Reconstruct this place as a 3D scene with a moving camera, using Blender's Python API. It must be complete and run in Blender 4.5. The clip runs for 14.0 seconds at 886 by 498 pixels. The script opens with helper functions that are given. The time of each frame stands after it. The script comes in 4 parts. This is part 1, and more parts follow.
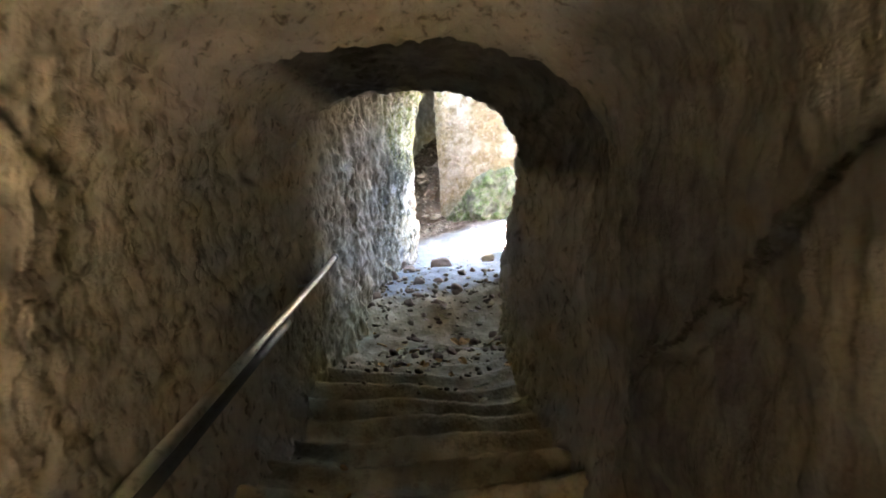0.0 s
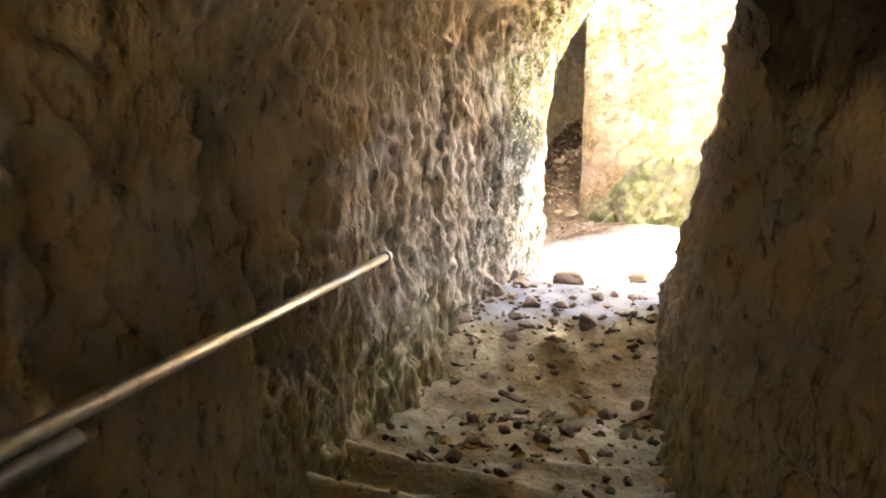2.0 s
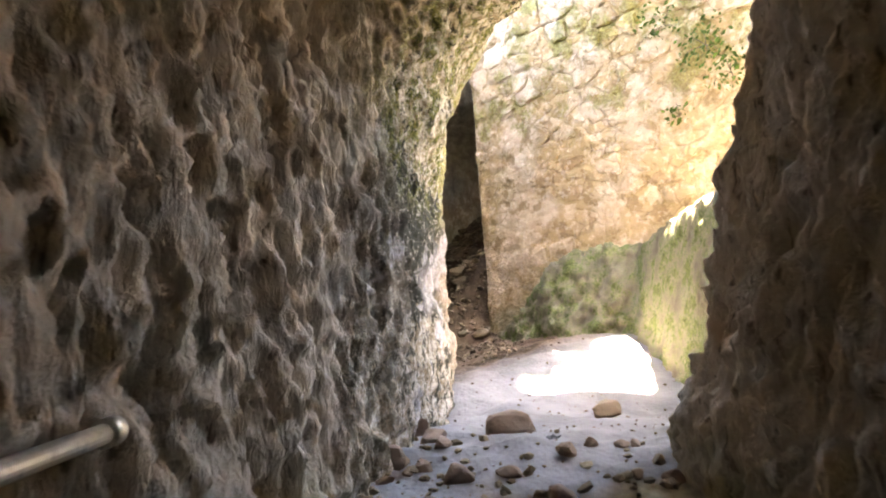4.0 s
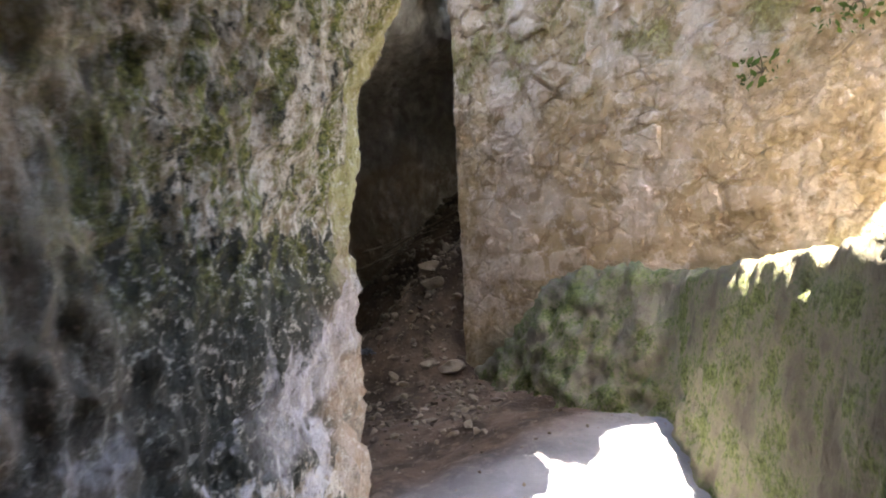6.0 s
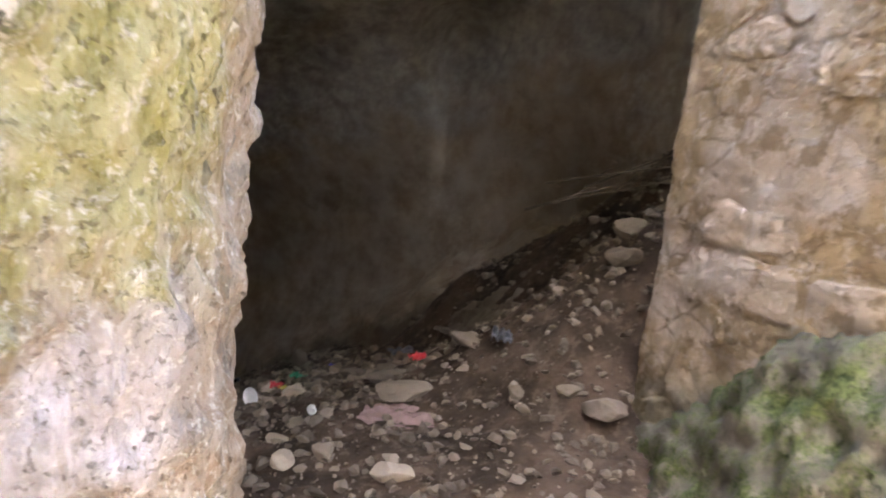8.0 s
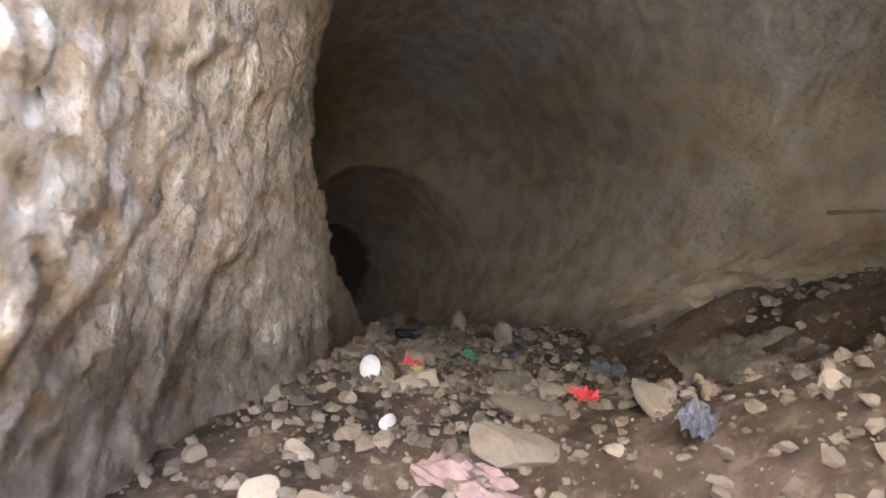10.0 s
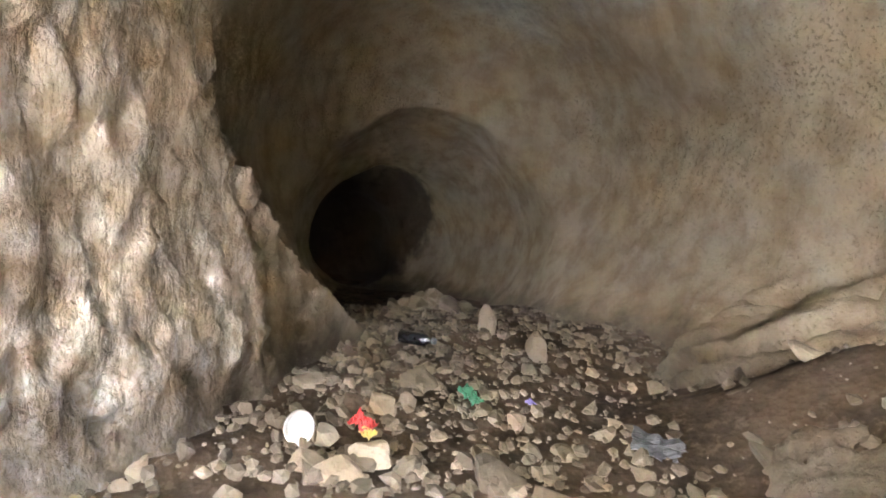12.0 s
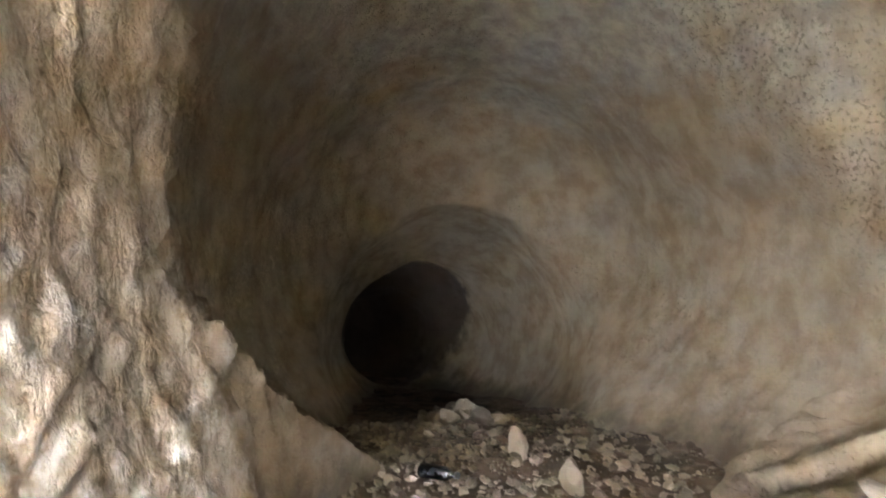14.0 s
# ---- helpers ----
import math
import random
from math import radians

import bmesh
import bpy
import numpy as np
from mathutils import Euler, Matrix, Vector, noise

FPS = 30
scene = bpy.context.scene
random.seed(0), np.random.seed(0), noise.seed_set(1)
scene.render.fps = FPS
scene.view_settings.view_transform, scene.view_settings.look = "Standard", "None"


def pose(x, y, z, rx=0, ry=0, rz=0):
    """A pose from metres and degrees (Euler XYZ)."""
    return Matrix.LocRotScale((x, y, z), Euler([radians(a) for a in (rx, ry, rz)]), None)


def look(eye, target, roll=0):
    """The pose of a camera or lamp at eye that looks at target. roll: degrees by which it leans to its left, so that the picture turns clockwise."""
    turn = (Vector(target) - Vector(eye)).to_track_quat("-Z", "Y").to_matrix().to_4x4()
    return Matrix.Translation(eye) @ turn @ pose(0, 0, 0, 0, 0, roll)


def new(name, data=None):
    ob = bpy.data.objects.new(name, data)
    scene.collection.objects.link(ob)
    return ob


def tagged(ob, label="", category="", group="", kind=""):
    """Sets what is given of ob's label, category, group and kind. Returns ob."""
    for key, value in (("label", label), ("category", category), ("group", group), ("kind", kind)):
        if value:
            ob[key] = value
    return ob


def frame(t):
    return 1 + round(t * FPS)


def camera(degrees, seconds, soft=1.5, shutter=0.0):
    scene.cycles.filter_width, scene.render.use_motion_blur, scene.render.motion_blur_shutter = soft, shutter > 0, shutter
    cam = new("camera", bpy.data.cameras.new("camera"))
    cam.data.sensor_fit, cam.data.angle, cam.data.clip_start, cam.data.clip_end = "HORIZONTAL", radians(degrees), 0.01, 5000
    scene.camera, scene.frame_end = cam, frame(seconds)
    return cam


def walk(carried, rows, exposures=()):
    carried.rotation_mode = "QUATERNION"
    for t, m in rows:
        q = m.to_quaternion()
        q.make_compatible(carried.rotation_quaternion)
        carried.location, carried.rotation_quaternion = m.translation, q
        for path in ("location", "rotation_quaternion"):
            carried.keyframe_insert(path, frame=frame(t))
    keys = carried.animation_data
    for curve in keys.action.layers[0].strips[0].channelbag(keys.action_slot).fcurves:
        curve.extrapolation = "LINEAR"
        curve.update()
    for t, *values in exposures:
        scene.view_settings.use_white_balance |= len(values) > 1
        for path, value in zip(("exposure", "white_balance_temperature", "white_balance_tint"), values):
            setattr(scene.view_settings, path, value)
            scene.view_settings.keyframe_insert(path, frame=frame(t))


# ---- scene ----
cam = camera(62.5, 14.0, soft=1.9, shutter=0.3)

PATH = [
    (0, (-0.018, 0.168, 1.383), (-0.022, 2.163, 1.238), -3.6),
    (0.5, (0.064, 0.847, 1.297), (-0.05, 2.842, 1.211), -0.4),
    (1, (0.091, 1.454, 1.308), (-0.272, 3.42, 1.238), 1.8),
    (1.5, (0.059, 1.926, 1.277), (-0.324, 3.885, 1.144), -0.3),
    (2, (0.043, 2.472, 1.256), (-0.338, 4.43, 1.11), 1.5),
    (2.5, (-0.105, 2.842, 1.132), (-0.43, 4.808, 0.964), 2.0),
    (3, (-0.104, 3.227, 1.136), (-0.373, 5.208, 1.123), -1.9),
    (3.5, (-0.13, 3.819, 1.081), (-0.35, 5.801, 1.231), -1.5),
    (4, (-0.199, 4.422, 1.097), (-0.261, 6.407, 1.33), -4.0),
    (4.2, (-0.212, 4.643, 1.103), (-0.275, 6.627, 1.35), -3.7),
    (6.3, (0.342, 6.537, 1.918), (0.146, 8.525, 1.844), -2.6),
    (6.5, (0.412, 6.712, 1.947), (0.162, 8.693, 1.837), -2.8),
    (7, (0.483, 7.156, 2.019), (-0.029, 9.085, 1.892), -0.2),
    (7.5, (0.403, 7.726, 2.016), (-0.285, 9.602, 1.931), 1.9),
    (8, (0.574, 8.246, 2.096), (-0.388, 9.963, 1.739), 6.7),
    (8.4, (0.534, 8.634, 2.094), (-0.65, 10.185, 1.656), 7.8),
    (8.5, (0.52, 8.695, 2.129), (-0.688, 10.217, 1.658), 9.1),
    (8.7, (0.58, 8.818, 2.165), (-0.734, 10.231, 1.637), 11.8),
    (10.8, (-0.211, 10.109, 1.919), (-1.802, 11.081, 1.195), 13.2),
    (11, (-0.341, 10.204, 1.928), (-1.85, 11.239, 1.121), 13.2),
    (11.5, (-0.471, 10.424, 1.946), (-2.043, 11.311, 1.086), 16.1),
    (12, (-0.484, 10.498, 1.981), (-2.082, 11.302, 1.086), 15.4),
    (12.5, (-0.54, 10.574, 2.043), (-2.133, 11.373, 1.136), 16.2),
    (13, (-0.612, 10.697, 2.113), (-2.276, 11.465, 1.313), 12.6),
    (13.5, (-0.63, 10.758, 2.091), (-2.306, 11.485, 1.277), 11.2),
    (14, (-0.715, 10.725, 2.074), (-2.451, 11.396, 1.34), 9.6),
]
walk(cam, [(t, look(eye, target, roll)) for t, eye, target, roll in PATH], [(0.0, 7.2, 6400, 6), (1.0, 7.85, 9000, 12), (2.5, 7.75, 10600, 16), (4.0, 6.4, 8800, 16), (6.5, 5.1, 6900, 14), (7.5, 5.6, 7500, 18), (8.5, 6.45, 7600, 19), (11.0, 8.2, 7900, 14), (12.0, 8.85, 8100, 14), (14.0, 9.1, 7800, 13)])

# ---- light ----
SUN_TO = Vector((-0.32, 0.70, -1.0)).normalized()      # the way the sunlight travels
world = bpy.data.worlds.new("sky")
scene.world = world
world.use_nodes = True
wn = world.node_tree
bg = wn.nodes["Background"]
sky = wn.nodes.new("ShaderNodeTexSky")
sky.sky_type, sky.sun_disc = "NISHITA", False
sky.sun_elevation = math.asin(-SUN_TO.z)
sky.sun_rotation = math.atan2(-SUN_TO.x, -SUN_TO.y)
wn.links.new(sky.outputs[0], bg.inputs[0])
bg.inputs[1].default_value = 0.15
sun_data = bpy.data.lights.new("sun", "SUN")
sun_data.energy, sun_data.angle, sun_data.color = 4.5, radians(0.5), (1.0, 0.95, 0.87)
sun = new("sun", sun_data)
sun.matrix_world = look((1.0, 8.0, 12.0), Vector((1.0, 8.0, 12.0)) + SUN_TO)


# ---- materials ----
def mat(name):
    m = bpy.data.materials.new(name)
    m.use_nodes = True
    return m, m.node_tree.nodes, m.node_tree.links, m.node_tree.nodes["Principled BSDF"]


class Net:
    """A small helper to write node trees."""

    def __init__(self, name, rough=0.9, spec=0.25):
        self.m, self.n, self.l, self.b = mat(name)
        self.b.inputs["Roughness"].default_value = rough
        self.b.inputs["Specular IOR Level"].default_value = spec
        self.co = self.n.new("ShaderNodeNewGeometry").outputs["Position"]

    def put(self, sock, v):
        if isinstance(v, bpy.types.NodeSocket):
            self.l.new(v, sock)
        else:
            sock.default_value = v

    def scaled(self, sx, sy, sz, src=None):
        nd = self.n.new("ShaderNodeMapping")
        nd.inputs["Scale"].default_value = (sx, sy, sz)
        self.l.new(src or self.co, nd.inputs[0])
        return nd.outputs[0]

    def noise(self, scale, detail=4.0, rough=0.55, vec=None, warp=0.0):
        nd = self.n.new("ShaderNodeTexNoise")
        nd.inputs["Scale"].default_value, nd.inputs["Detail"].default_value = scale, detail
        nd.inputs["Roughness"].default_value, nd.inputs["Distortion"].default_value = rough, warp
        self.l.new(vec or self.co, nd.inputs["Vector"])
        return nd.outputs[0]

    def cells(self, scale, vec=None, feature="F1"):
        nd = self.n.new("ShaderNodeTexVoronoi")
        nd.feature = feature
        nd.inputs["Scale"].default_value = scale
        self.l.new(vec or self.co, nd.inputs["Vector"])
        return nd.outputs[0]

    def ramp(self, v, a, b):
        nd = self.n.new("ShaderNodeMapRange")
        nd.interpolation_type = "SMOOTHSTEP"
        self.put(nd.inputs[0], v)
        nd.inputs[1].default_value, nd.inputs[2].default_value = a, b
        return nd.outputs[0]

    def math(self, op, a, b=0.0):
        nd = self.n.new("ShaderNodeMath")
        nd.operation = op
        self.put(nd.inputs[0], a), self.put(nd.inputs[1], b)
        return nd.outputs[0]

    def xyz(self, src=None):
        nd = self.n.new("ShaderNodeSeparateXYZ")
        self.l.new(src or self.co, nd.inputs[0])
        return nd.outputs

    def mix(self, f, a, b, kind="MIX"):
        nd = self.n.new("ShaderNodeMix")
        nd.data_type, nd.blend_type = "RGBA", kind
        self.put(nd.inputs[0], f)
        for s, v in ((nd.inputs[6], a), (nd.inputs[7], b)):
            self.put(s, v if isinstance(v, bpy.types.NodeSocket) else (*v, 1.0))
        return nd.outputs[2]

    def bump(self, h, dist, strength=1.0, under=None):
        nd = self.n.new("ShaderNodeBump")
        nd.inputs["Strength"].default_value, nd.inputs["Distance"].default_value = strength, dist
        self.l.new(h, nd.inputs["Height"])
        if under:
            self.l.new(under, nd.inputs["Normal"])
        return nd.outputs[0]

    def done(self, color, normal=None):
        self.put(self.b.inputs["Base Color"], color if isinstance(color, bpy.types.NodeSocket) else (*color, 1.0))
        if normal:
            self.l.new(normal, self.b.inputs["Normal"])
        return self.m


def rock_material():
    """Cut tufa: brown in the passage, mossy at its mouth, tan and grey in the cave."""
    k = Net("tufa_rock", 0.92, 0.2)
    x, y, z = k.xyz()
    big = k.noise(0.9, 5.0)
    mid = k.noise(5.0, 6.0, 0.6)
    streak = k.noise(1.0, 6.0, 0.65, k.scaled(26, 26, 7), 0.4)
    fine = k.noise(60.0, 4.0, 0.7)
    brown = k.mix(k.ramp(mid, 0.3, 0.7), (0.36, 0.292, 0.225), (0.60, 0.51, 0.415))
    brown = k.mix(k.ramp(big, 0.35, 0.65), brown, (0.44, 0.365, 0.295))
    # pick marks: dark hollows and pale ridges coloured in to strengthen the relief's shading
    brown = k.mix(k.math("MULTIPLY", k.ramp(streak, 0.52, 0.72), 0.55), brown, (0.58, 0.51, 0.41))
    brown = k.mix(k.math("MULTIPLY", k.ramp(streak, 0.46, 0.32), 0.8), brown, (0.105, 0.08, 0.056))
    algae = k.math("MULTIPLY", k.math("MULTIPLY", k.ramp(k.math("ADD", z, k.math("MULTIPLY", mid, 0.5)), 1.05, 0.6), k.ramp(y, 3.8, 5.2)), 0.6)
    brown = k.mix(algae, brown, k.mix(k.ramp(streak, 0.35, 0.6), (0.20, 0.165, 0.06), (0.46, 0.39, 0.18)))
    # smooth dark grey rock on one side of the stair, with a long crack across it
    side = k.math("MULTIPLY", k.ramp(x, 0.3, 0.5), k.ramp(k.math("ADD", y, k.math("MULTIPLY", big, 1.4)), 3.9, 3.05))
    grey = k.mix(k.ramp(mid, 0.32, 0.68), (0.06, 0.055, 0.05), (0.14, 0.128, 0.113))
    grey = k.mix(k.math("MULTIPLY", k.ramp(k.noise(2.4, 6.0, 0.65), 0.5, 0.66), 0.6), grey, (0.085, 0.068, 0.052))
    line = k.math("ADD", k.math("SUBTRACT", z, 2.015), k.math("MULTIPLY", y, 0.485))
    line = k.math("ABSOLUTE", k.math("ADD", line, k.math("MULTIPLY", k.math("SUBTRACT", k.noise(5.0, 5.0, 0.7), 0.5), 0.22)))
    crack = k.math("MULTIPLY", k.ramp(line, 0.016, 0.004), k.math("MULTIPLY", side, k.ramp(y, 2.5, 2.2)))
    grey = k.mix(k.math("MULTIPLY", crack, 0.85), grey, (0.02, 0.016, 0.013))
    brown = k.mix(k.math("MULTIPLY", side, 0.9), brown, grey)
    # nearly black underside behind the lip of the ceiling
    soffit = k.math("MULTIPLY", k.math("MULTIPLY", k.ramp(y, 2.73, 2.78), k.ramp(k.math("ADD", y, k.math("MULTIPLY", mid, 0.3)), 4.6, 4.35)), k.ramp(k.math("ADD", k.math("ADD", z, k.math("MULTIPLY", x, 0.45)), k.math("MULTIPLY", mid, 0.12)), 1.66, 1.8))
    brown = k.mix(k.math("MULTIPLY", soffit, 0.85), brown, k.mix(k.ramp(mid, 0.4, 0.6), (0.035, 0.033, 0.031), (0.075, 0.068, 0.06)))
    # tan of the cave, with a grey band above lightened to imitate bounced daylight
    tan = k.mix(k.ramp(mid, 0.3, 0.72), (0.25, 0.185, 0.124), (0.385, 0.308, 0.222))
    knob = k.noise(1.0, 7.0, 0.7, k.scaled(17, 17, 10))
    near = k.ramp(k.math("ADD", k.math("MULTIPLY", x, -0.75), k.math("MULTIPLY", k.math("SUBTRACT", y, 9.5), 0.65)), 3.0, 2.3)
    # pale pier rock, lightened further to stand in for daylight falling on it
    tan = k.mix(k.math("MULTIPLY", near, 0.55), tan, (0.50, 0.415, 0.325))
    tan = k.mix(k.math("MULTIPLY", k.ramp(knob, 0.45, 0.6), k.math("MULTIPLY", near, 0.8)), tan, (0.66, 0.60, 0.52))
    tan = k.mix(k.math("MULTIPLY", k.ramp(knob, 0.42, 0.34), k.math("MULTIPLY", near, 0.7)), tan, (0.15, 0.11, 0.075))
    tan = k.mix(k.math("MULTIPLY", k.ramp(k.noise(3.0, 6.0, 0.6), 0.45, 0.65), 0.5), tan, (0.40, 0.33, 0.25))
    drop = k.math("ADD", z, k.math("MULTIPLY", x, -0.28))
    upper_h = k.math("ADD", drop, k.math("MULTIPLY", k.noise(2.2, 4.0), 1.1))
    upper_grey = k.ramp(upper_h, 3.05, 3.55)
    tan = k.mix(k.math("MULTIPLY", upper_grey, 0.75), tan, k.mix(k.ramp(k.noise(9.0, 7.0, 0.65), 0.3, 0.72), (0.24, 0.228, 0.213), (0.47, 0.445, 0.405)))
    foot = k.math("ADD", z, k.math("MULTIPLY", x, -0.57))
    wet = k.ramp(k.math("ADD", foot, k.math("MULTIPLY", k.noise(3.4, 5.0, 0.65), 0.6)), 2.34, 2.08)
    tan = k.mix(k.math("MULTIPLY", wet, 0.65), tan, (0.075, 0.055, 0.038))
    tan = k.mix(k.math("MULTIPLY", k.ramp(k.math("ADD", x, k.math("MULTIPLY", mid, 0.4)), -7.12, -7.35), 0.85), tan, (0.065, 0.052, 0.042))      # bore beyond the last ledge, its deep shade put into the colour
    # weathered mouth: pale lichen, black crust, moss
    pale = k.mix(k.ramp(k.noise(21.0, 8.0, 0.72), 0.42, 0.58), (0.30, 0.24, 0.165), (0.62, 0.57, 0.49))
    crust = k.noise(1.0, 8.0, 0.75, k.scaled(19, 19, 8))
    low = k.math("MULTIPLY", k.ramp(z, 1.98, 1.7), k.ramp(k.math("ADD", z, k.math("MULTIPLY", mid, 0.3)), 1.3, 1.5))
    pale = k.mix(k.math("MULTIPLY", k.ramp(k.math("ADD", crust, k.math("SUBTRACT", k.math("MULTIPLY", low, 0.24), k.math("MULTIPLY", k.ramp(z, 1.8, 2.3), 0.03))), 0.49, 0.55), 0.93), pale, (0.024, 0.03, 0.025))
    moss_n = k.noise(1.0, 8.0, 0.72, k.scaled(14, 14, 5.5))
    pale = k.mix(k.math("MULTIPLY", k.ramp(moss_n, 0.44, 0.57), k.ramp(z, 1.6, 1.95)), pale, k.mix(k.ramp(fine, 0.35, 0.65), (0.045, 0.056, 0.018), (0.25, 0.25, 0.085)))
    white = k.ramp(k.noise(3.2, 5.0, 0.6), 0.56, 0.63)
    pale = k.mix(k.math("MULTIPLY", white, k.ramp(z, 1.7, 1.35)), pale, (0.55, 0.53, 0.55))
    # a slanting pale bloom of salt and lichen above the sill
    slant = k.math("SUBTRACT", k.math("ADD", z, k.math("MULTIPLY", k.math("SUBTRACT", k.noise(4.5, 6.0, 0.65), 0.5), 0.5)), k.math("ADD", k.math("MULTIPLY", y, 0.4), -1.84))
    bloom = k.math("MULTIPLY", k.math("MULTIPLY", k.ramp(slant, 0.04, -0.02), k.ramp(slant, -0.34, -0.2)), k.math("MULTIPLY", k.ramp(y, 8.1, 8.4), k.ramp(y, 9.2, 8.95)))
    pale = k.mix(k.math("MULTIPLY", bloom, 0.85), pale, k.mix(k.ramp(crust, 0.35, 0.6), (0.66, 0.64, 0.68), (0.42, 0.38, 0.36)))
    pits = k.ramp(k.noise(52.0, 6.0, 0.75), 0.56, 0.64)
    edge = k.ramp(k.math("ADD", y, k.math("MULTIPLY", mid, 0.5)), 8.85, 9.1)
    bare = k.mix(k.ramp(crust, 0.38, 0.6), (0.35, 0.25, 0.168), (0.48, 0.395, 0.318))
    bare = k.mix(k.math("MULTIPLY", k.ramp(k.noise(6.0, 7.0, 0.7), 0.52, 0.62), 0.75), bare, (0.21, 0.2, 0.165))
    lichen = k.mix(k.ramp(crust, 0.4, 0.6), (0.30, 0.27, 0.10), (0.48, 0.45, 0.25))
    high = k.math("MULTIPLY", k.ramp(k.math("ADD", z, mid), 2.2, 2.5), k.ramp(k.math("ADD", y, k.math("MULTIPLY", big, 0.3)), 9.45, 9.2))
    pale = k.mix(k.math("MULTIPLY", k.math("MULTIPLY", edge, 0.8), k.math("SUBTRACT", 1.0, k.math("MULTIPLY", bloom, 0.7))), pale, k.mix(high, bare, lichen))
    pale = k.mix(k.math("MULTIPLY", pits, 0.5), pale, (0.13, 0.105, 0.07))
    pale = k.mix(k.math("MULTIPLY", k.ramp(k.noise(34.0, 7.0, 0.75), 0.53, 0.62), 0.65), pale, (0.62, 0.58, 0.5))
    mouth = k.ramp(k.math("ADD", y, k.math("MULTIPLY", big, 1.6)), 7.6, 8.65)
    col = k.mix(mouth, brown, pale)
    cave = k.ramp(k.math("SUBTRACT", k.math("ADD", k.math("MULTIPLY", x, -0.75), k.math("MULTIPLY", k.math("SUBTRACT", y, 9.5), 0.65)), k.math("MULTIPLY", mid, 0.4)), 0.1, 0.7)
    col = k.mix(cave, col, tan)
    yard = k.ramp(k.math("ADD", k.math("MULTIPLY", x, 0.907), k.math("MULTIPLY", k.math("SUBTRACT", y, 7.0), 0.42)), 1.1, 1.5)
    stone = k.mix(k.ramp(mid, 0.3, 0.7), (0.12, 0.105, 0.075), (0.36, 0.32, 0.24))
    green = k.mix(k.ramp(fine, 0.3, 0.7), (0.05, 0.068, 0.022), (0.17, 0.20, 0.07))
    stone = k.mix(k.math("MULTIPLY", k.ramp(k.noise(5.0, 10.0, 0.78), 0.42, 0.58), k.ramp(z, 1.95, 1.6)), stone, green)
    col = k.mix(k.math("MULTIPLY", yard, k.ramp(k.math("SUBTRACT", y, x), 10.9, 10.6)), col, stone)
    h = k.math("ADD", k.math("MULTIPLY", streak, k.math("ADD", k.math("MULTIPLY", near, 0.88), 0.12)), k.math("MULTIPLY", k.math("ADD", fine, mid), 0.3))
    h = k.math("SUBTRACT", k.math("SUBTRACT", h, k.math("MULTIPLY", crack, 0.6)), k.math("MULTIPLY", k.math("MULTIPLY", pits, mouth), 0.35))
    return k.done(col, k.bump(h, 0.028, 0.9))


def ground_material():
    k = Net("earth_and_grit", 0.95, 0.2)
    x, y, z = k.xyz()
    mid = k.noise(4.0, 6.0, 0.6)
    grit = k.cells(38.0)
    fine = k.noise(70.0, 4.0, 0.7)
    earth = k.mix(k.ramp(mid, 0.35, 0.68), (0.046, 0.031, 0.02), (0.118, 0.08, 0.054))
    earth = k.mix(k.math("MULTIPLY", k.ramp(k.noise(16.0, 5.0, 0.7), 0.52, 0.64), 0.45), earth, (0.17, 0.128, 0.09))
    steps = k.mix(k.ramp(mid, 0.35, 0.68), (0.28, 0.228, 0.145), (0.47, 0.395, 0.265))
    steps = k.mix(k.math("MULTIPLY", k.ramp(k.noise(13.0, 5.0, 0.7), 0.5, 0.62), 0.45), steps, (0.15, 0.115, 0.065))
    col = k.mix(k.ramp(y, 7.0, 7.25), steps, earth)
    # grey dust, tinted slightly blue to stand in for skylight
    dust = k.mix(k.ramp(mid, 0.3, 0.7), (0.19, 0.188, 0.196), (0.29, 0.288, 0.30))
    sill = k.math("MULTIPLY", k.ramp(k.math("ADD", y, k.math("MULTIPLY", k.noise(2.2, 6.0, 0.65), 0.8)), 7.4, 7.62), k.ramp(k.math("SUBTRACT", y, k.math("MULTIPLY", x, 0.7)), 9.5, 8.9))
    col = k.mix(sill, col, dust)
    h = k.math("ADD", k.math("MULTIPLY", mid, 0.8), k.math("ADD", k.math("MULTIPLY", grit, 0.3), k.math("MULTIPLY", fine, 0.3)))
    return k.done(col, k.bump(h, 0.02, 0.7))


ROCK = rock_material()
EARTH = ground_material()


# ---- shape of the place ----
TABLE = np.random.RandomState(7).rand(64, 64, 64).astype(np.float32)


def vnoise(p):
    """Smooth value noise, -1 to 1, at points p (n x 3)."""
    i = np.floor(p).astype(np.int64)
    f = (p - i).astype(np.float32)
    f = f * f * f * (f * (f * 6 - 15) + 10)
    a, b = i & 63, (i + 1) & 63
    c = lambda u, v, w: TABLE[u[:, 0], v[:, 1], w[:, 2]]
    fx, fy, fz = f[:, 0], f[:, 1], f[:, 2]
    lo = (c(a, a, a) * (1 - fx) + c(b, a, a) * fx) * (1 - fy) + (c(a, b, a) * (1 - fx) + c(b, b, a) * fx) * fy
    hi = (c(a, a, b) * (1 - fx) + c(b, a, b) * fx) * (1 - fy) + (c(a, b, b) * (1 - fx) + c(b, b, b) * fx) * fy
    return (lo * (1 - fz) + hi * fz) * 2 - 1


def smooth(v, a, b):
    t = np.clip((v - a) / (b - a), 0, 1)
    return t * t * (3 - 2 * t)


def smax(a, b, k):
    h = np.clip(0.5 + 0.5 * (a - b) / k, 0, 1)
    return b * (1 - h) + a * h + k * h * (1 - h)


def smin(a, b, k):
    return -smax(-a, -b, k)


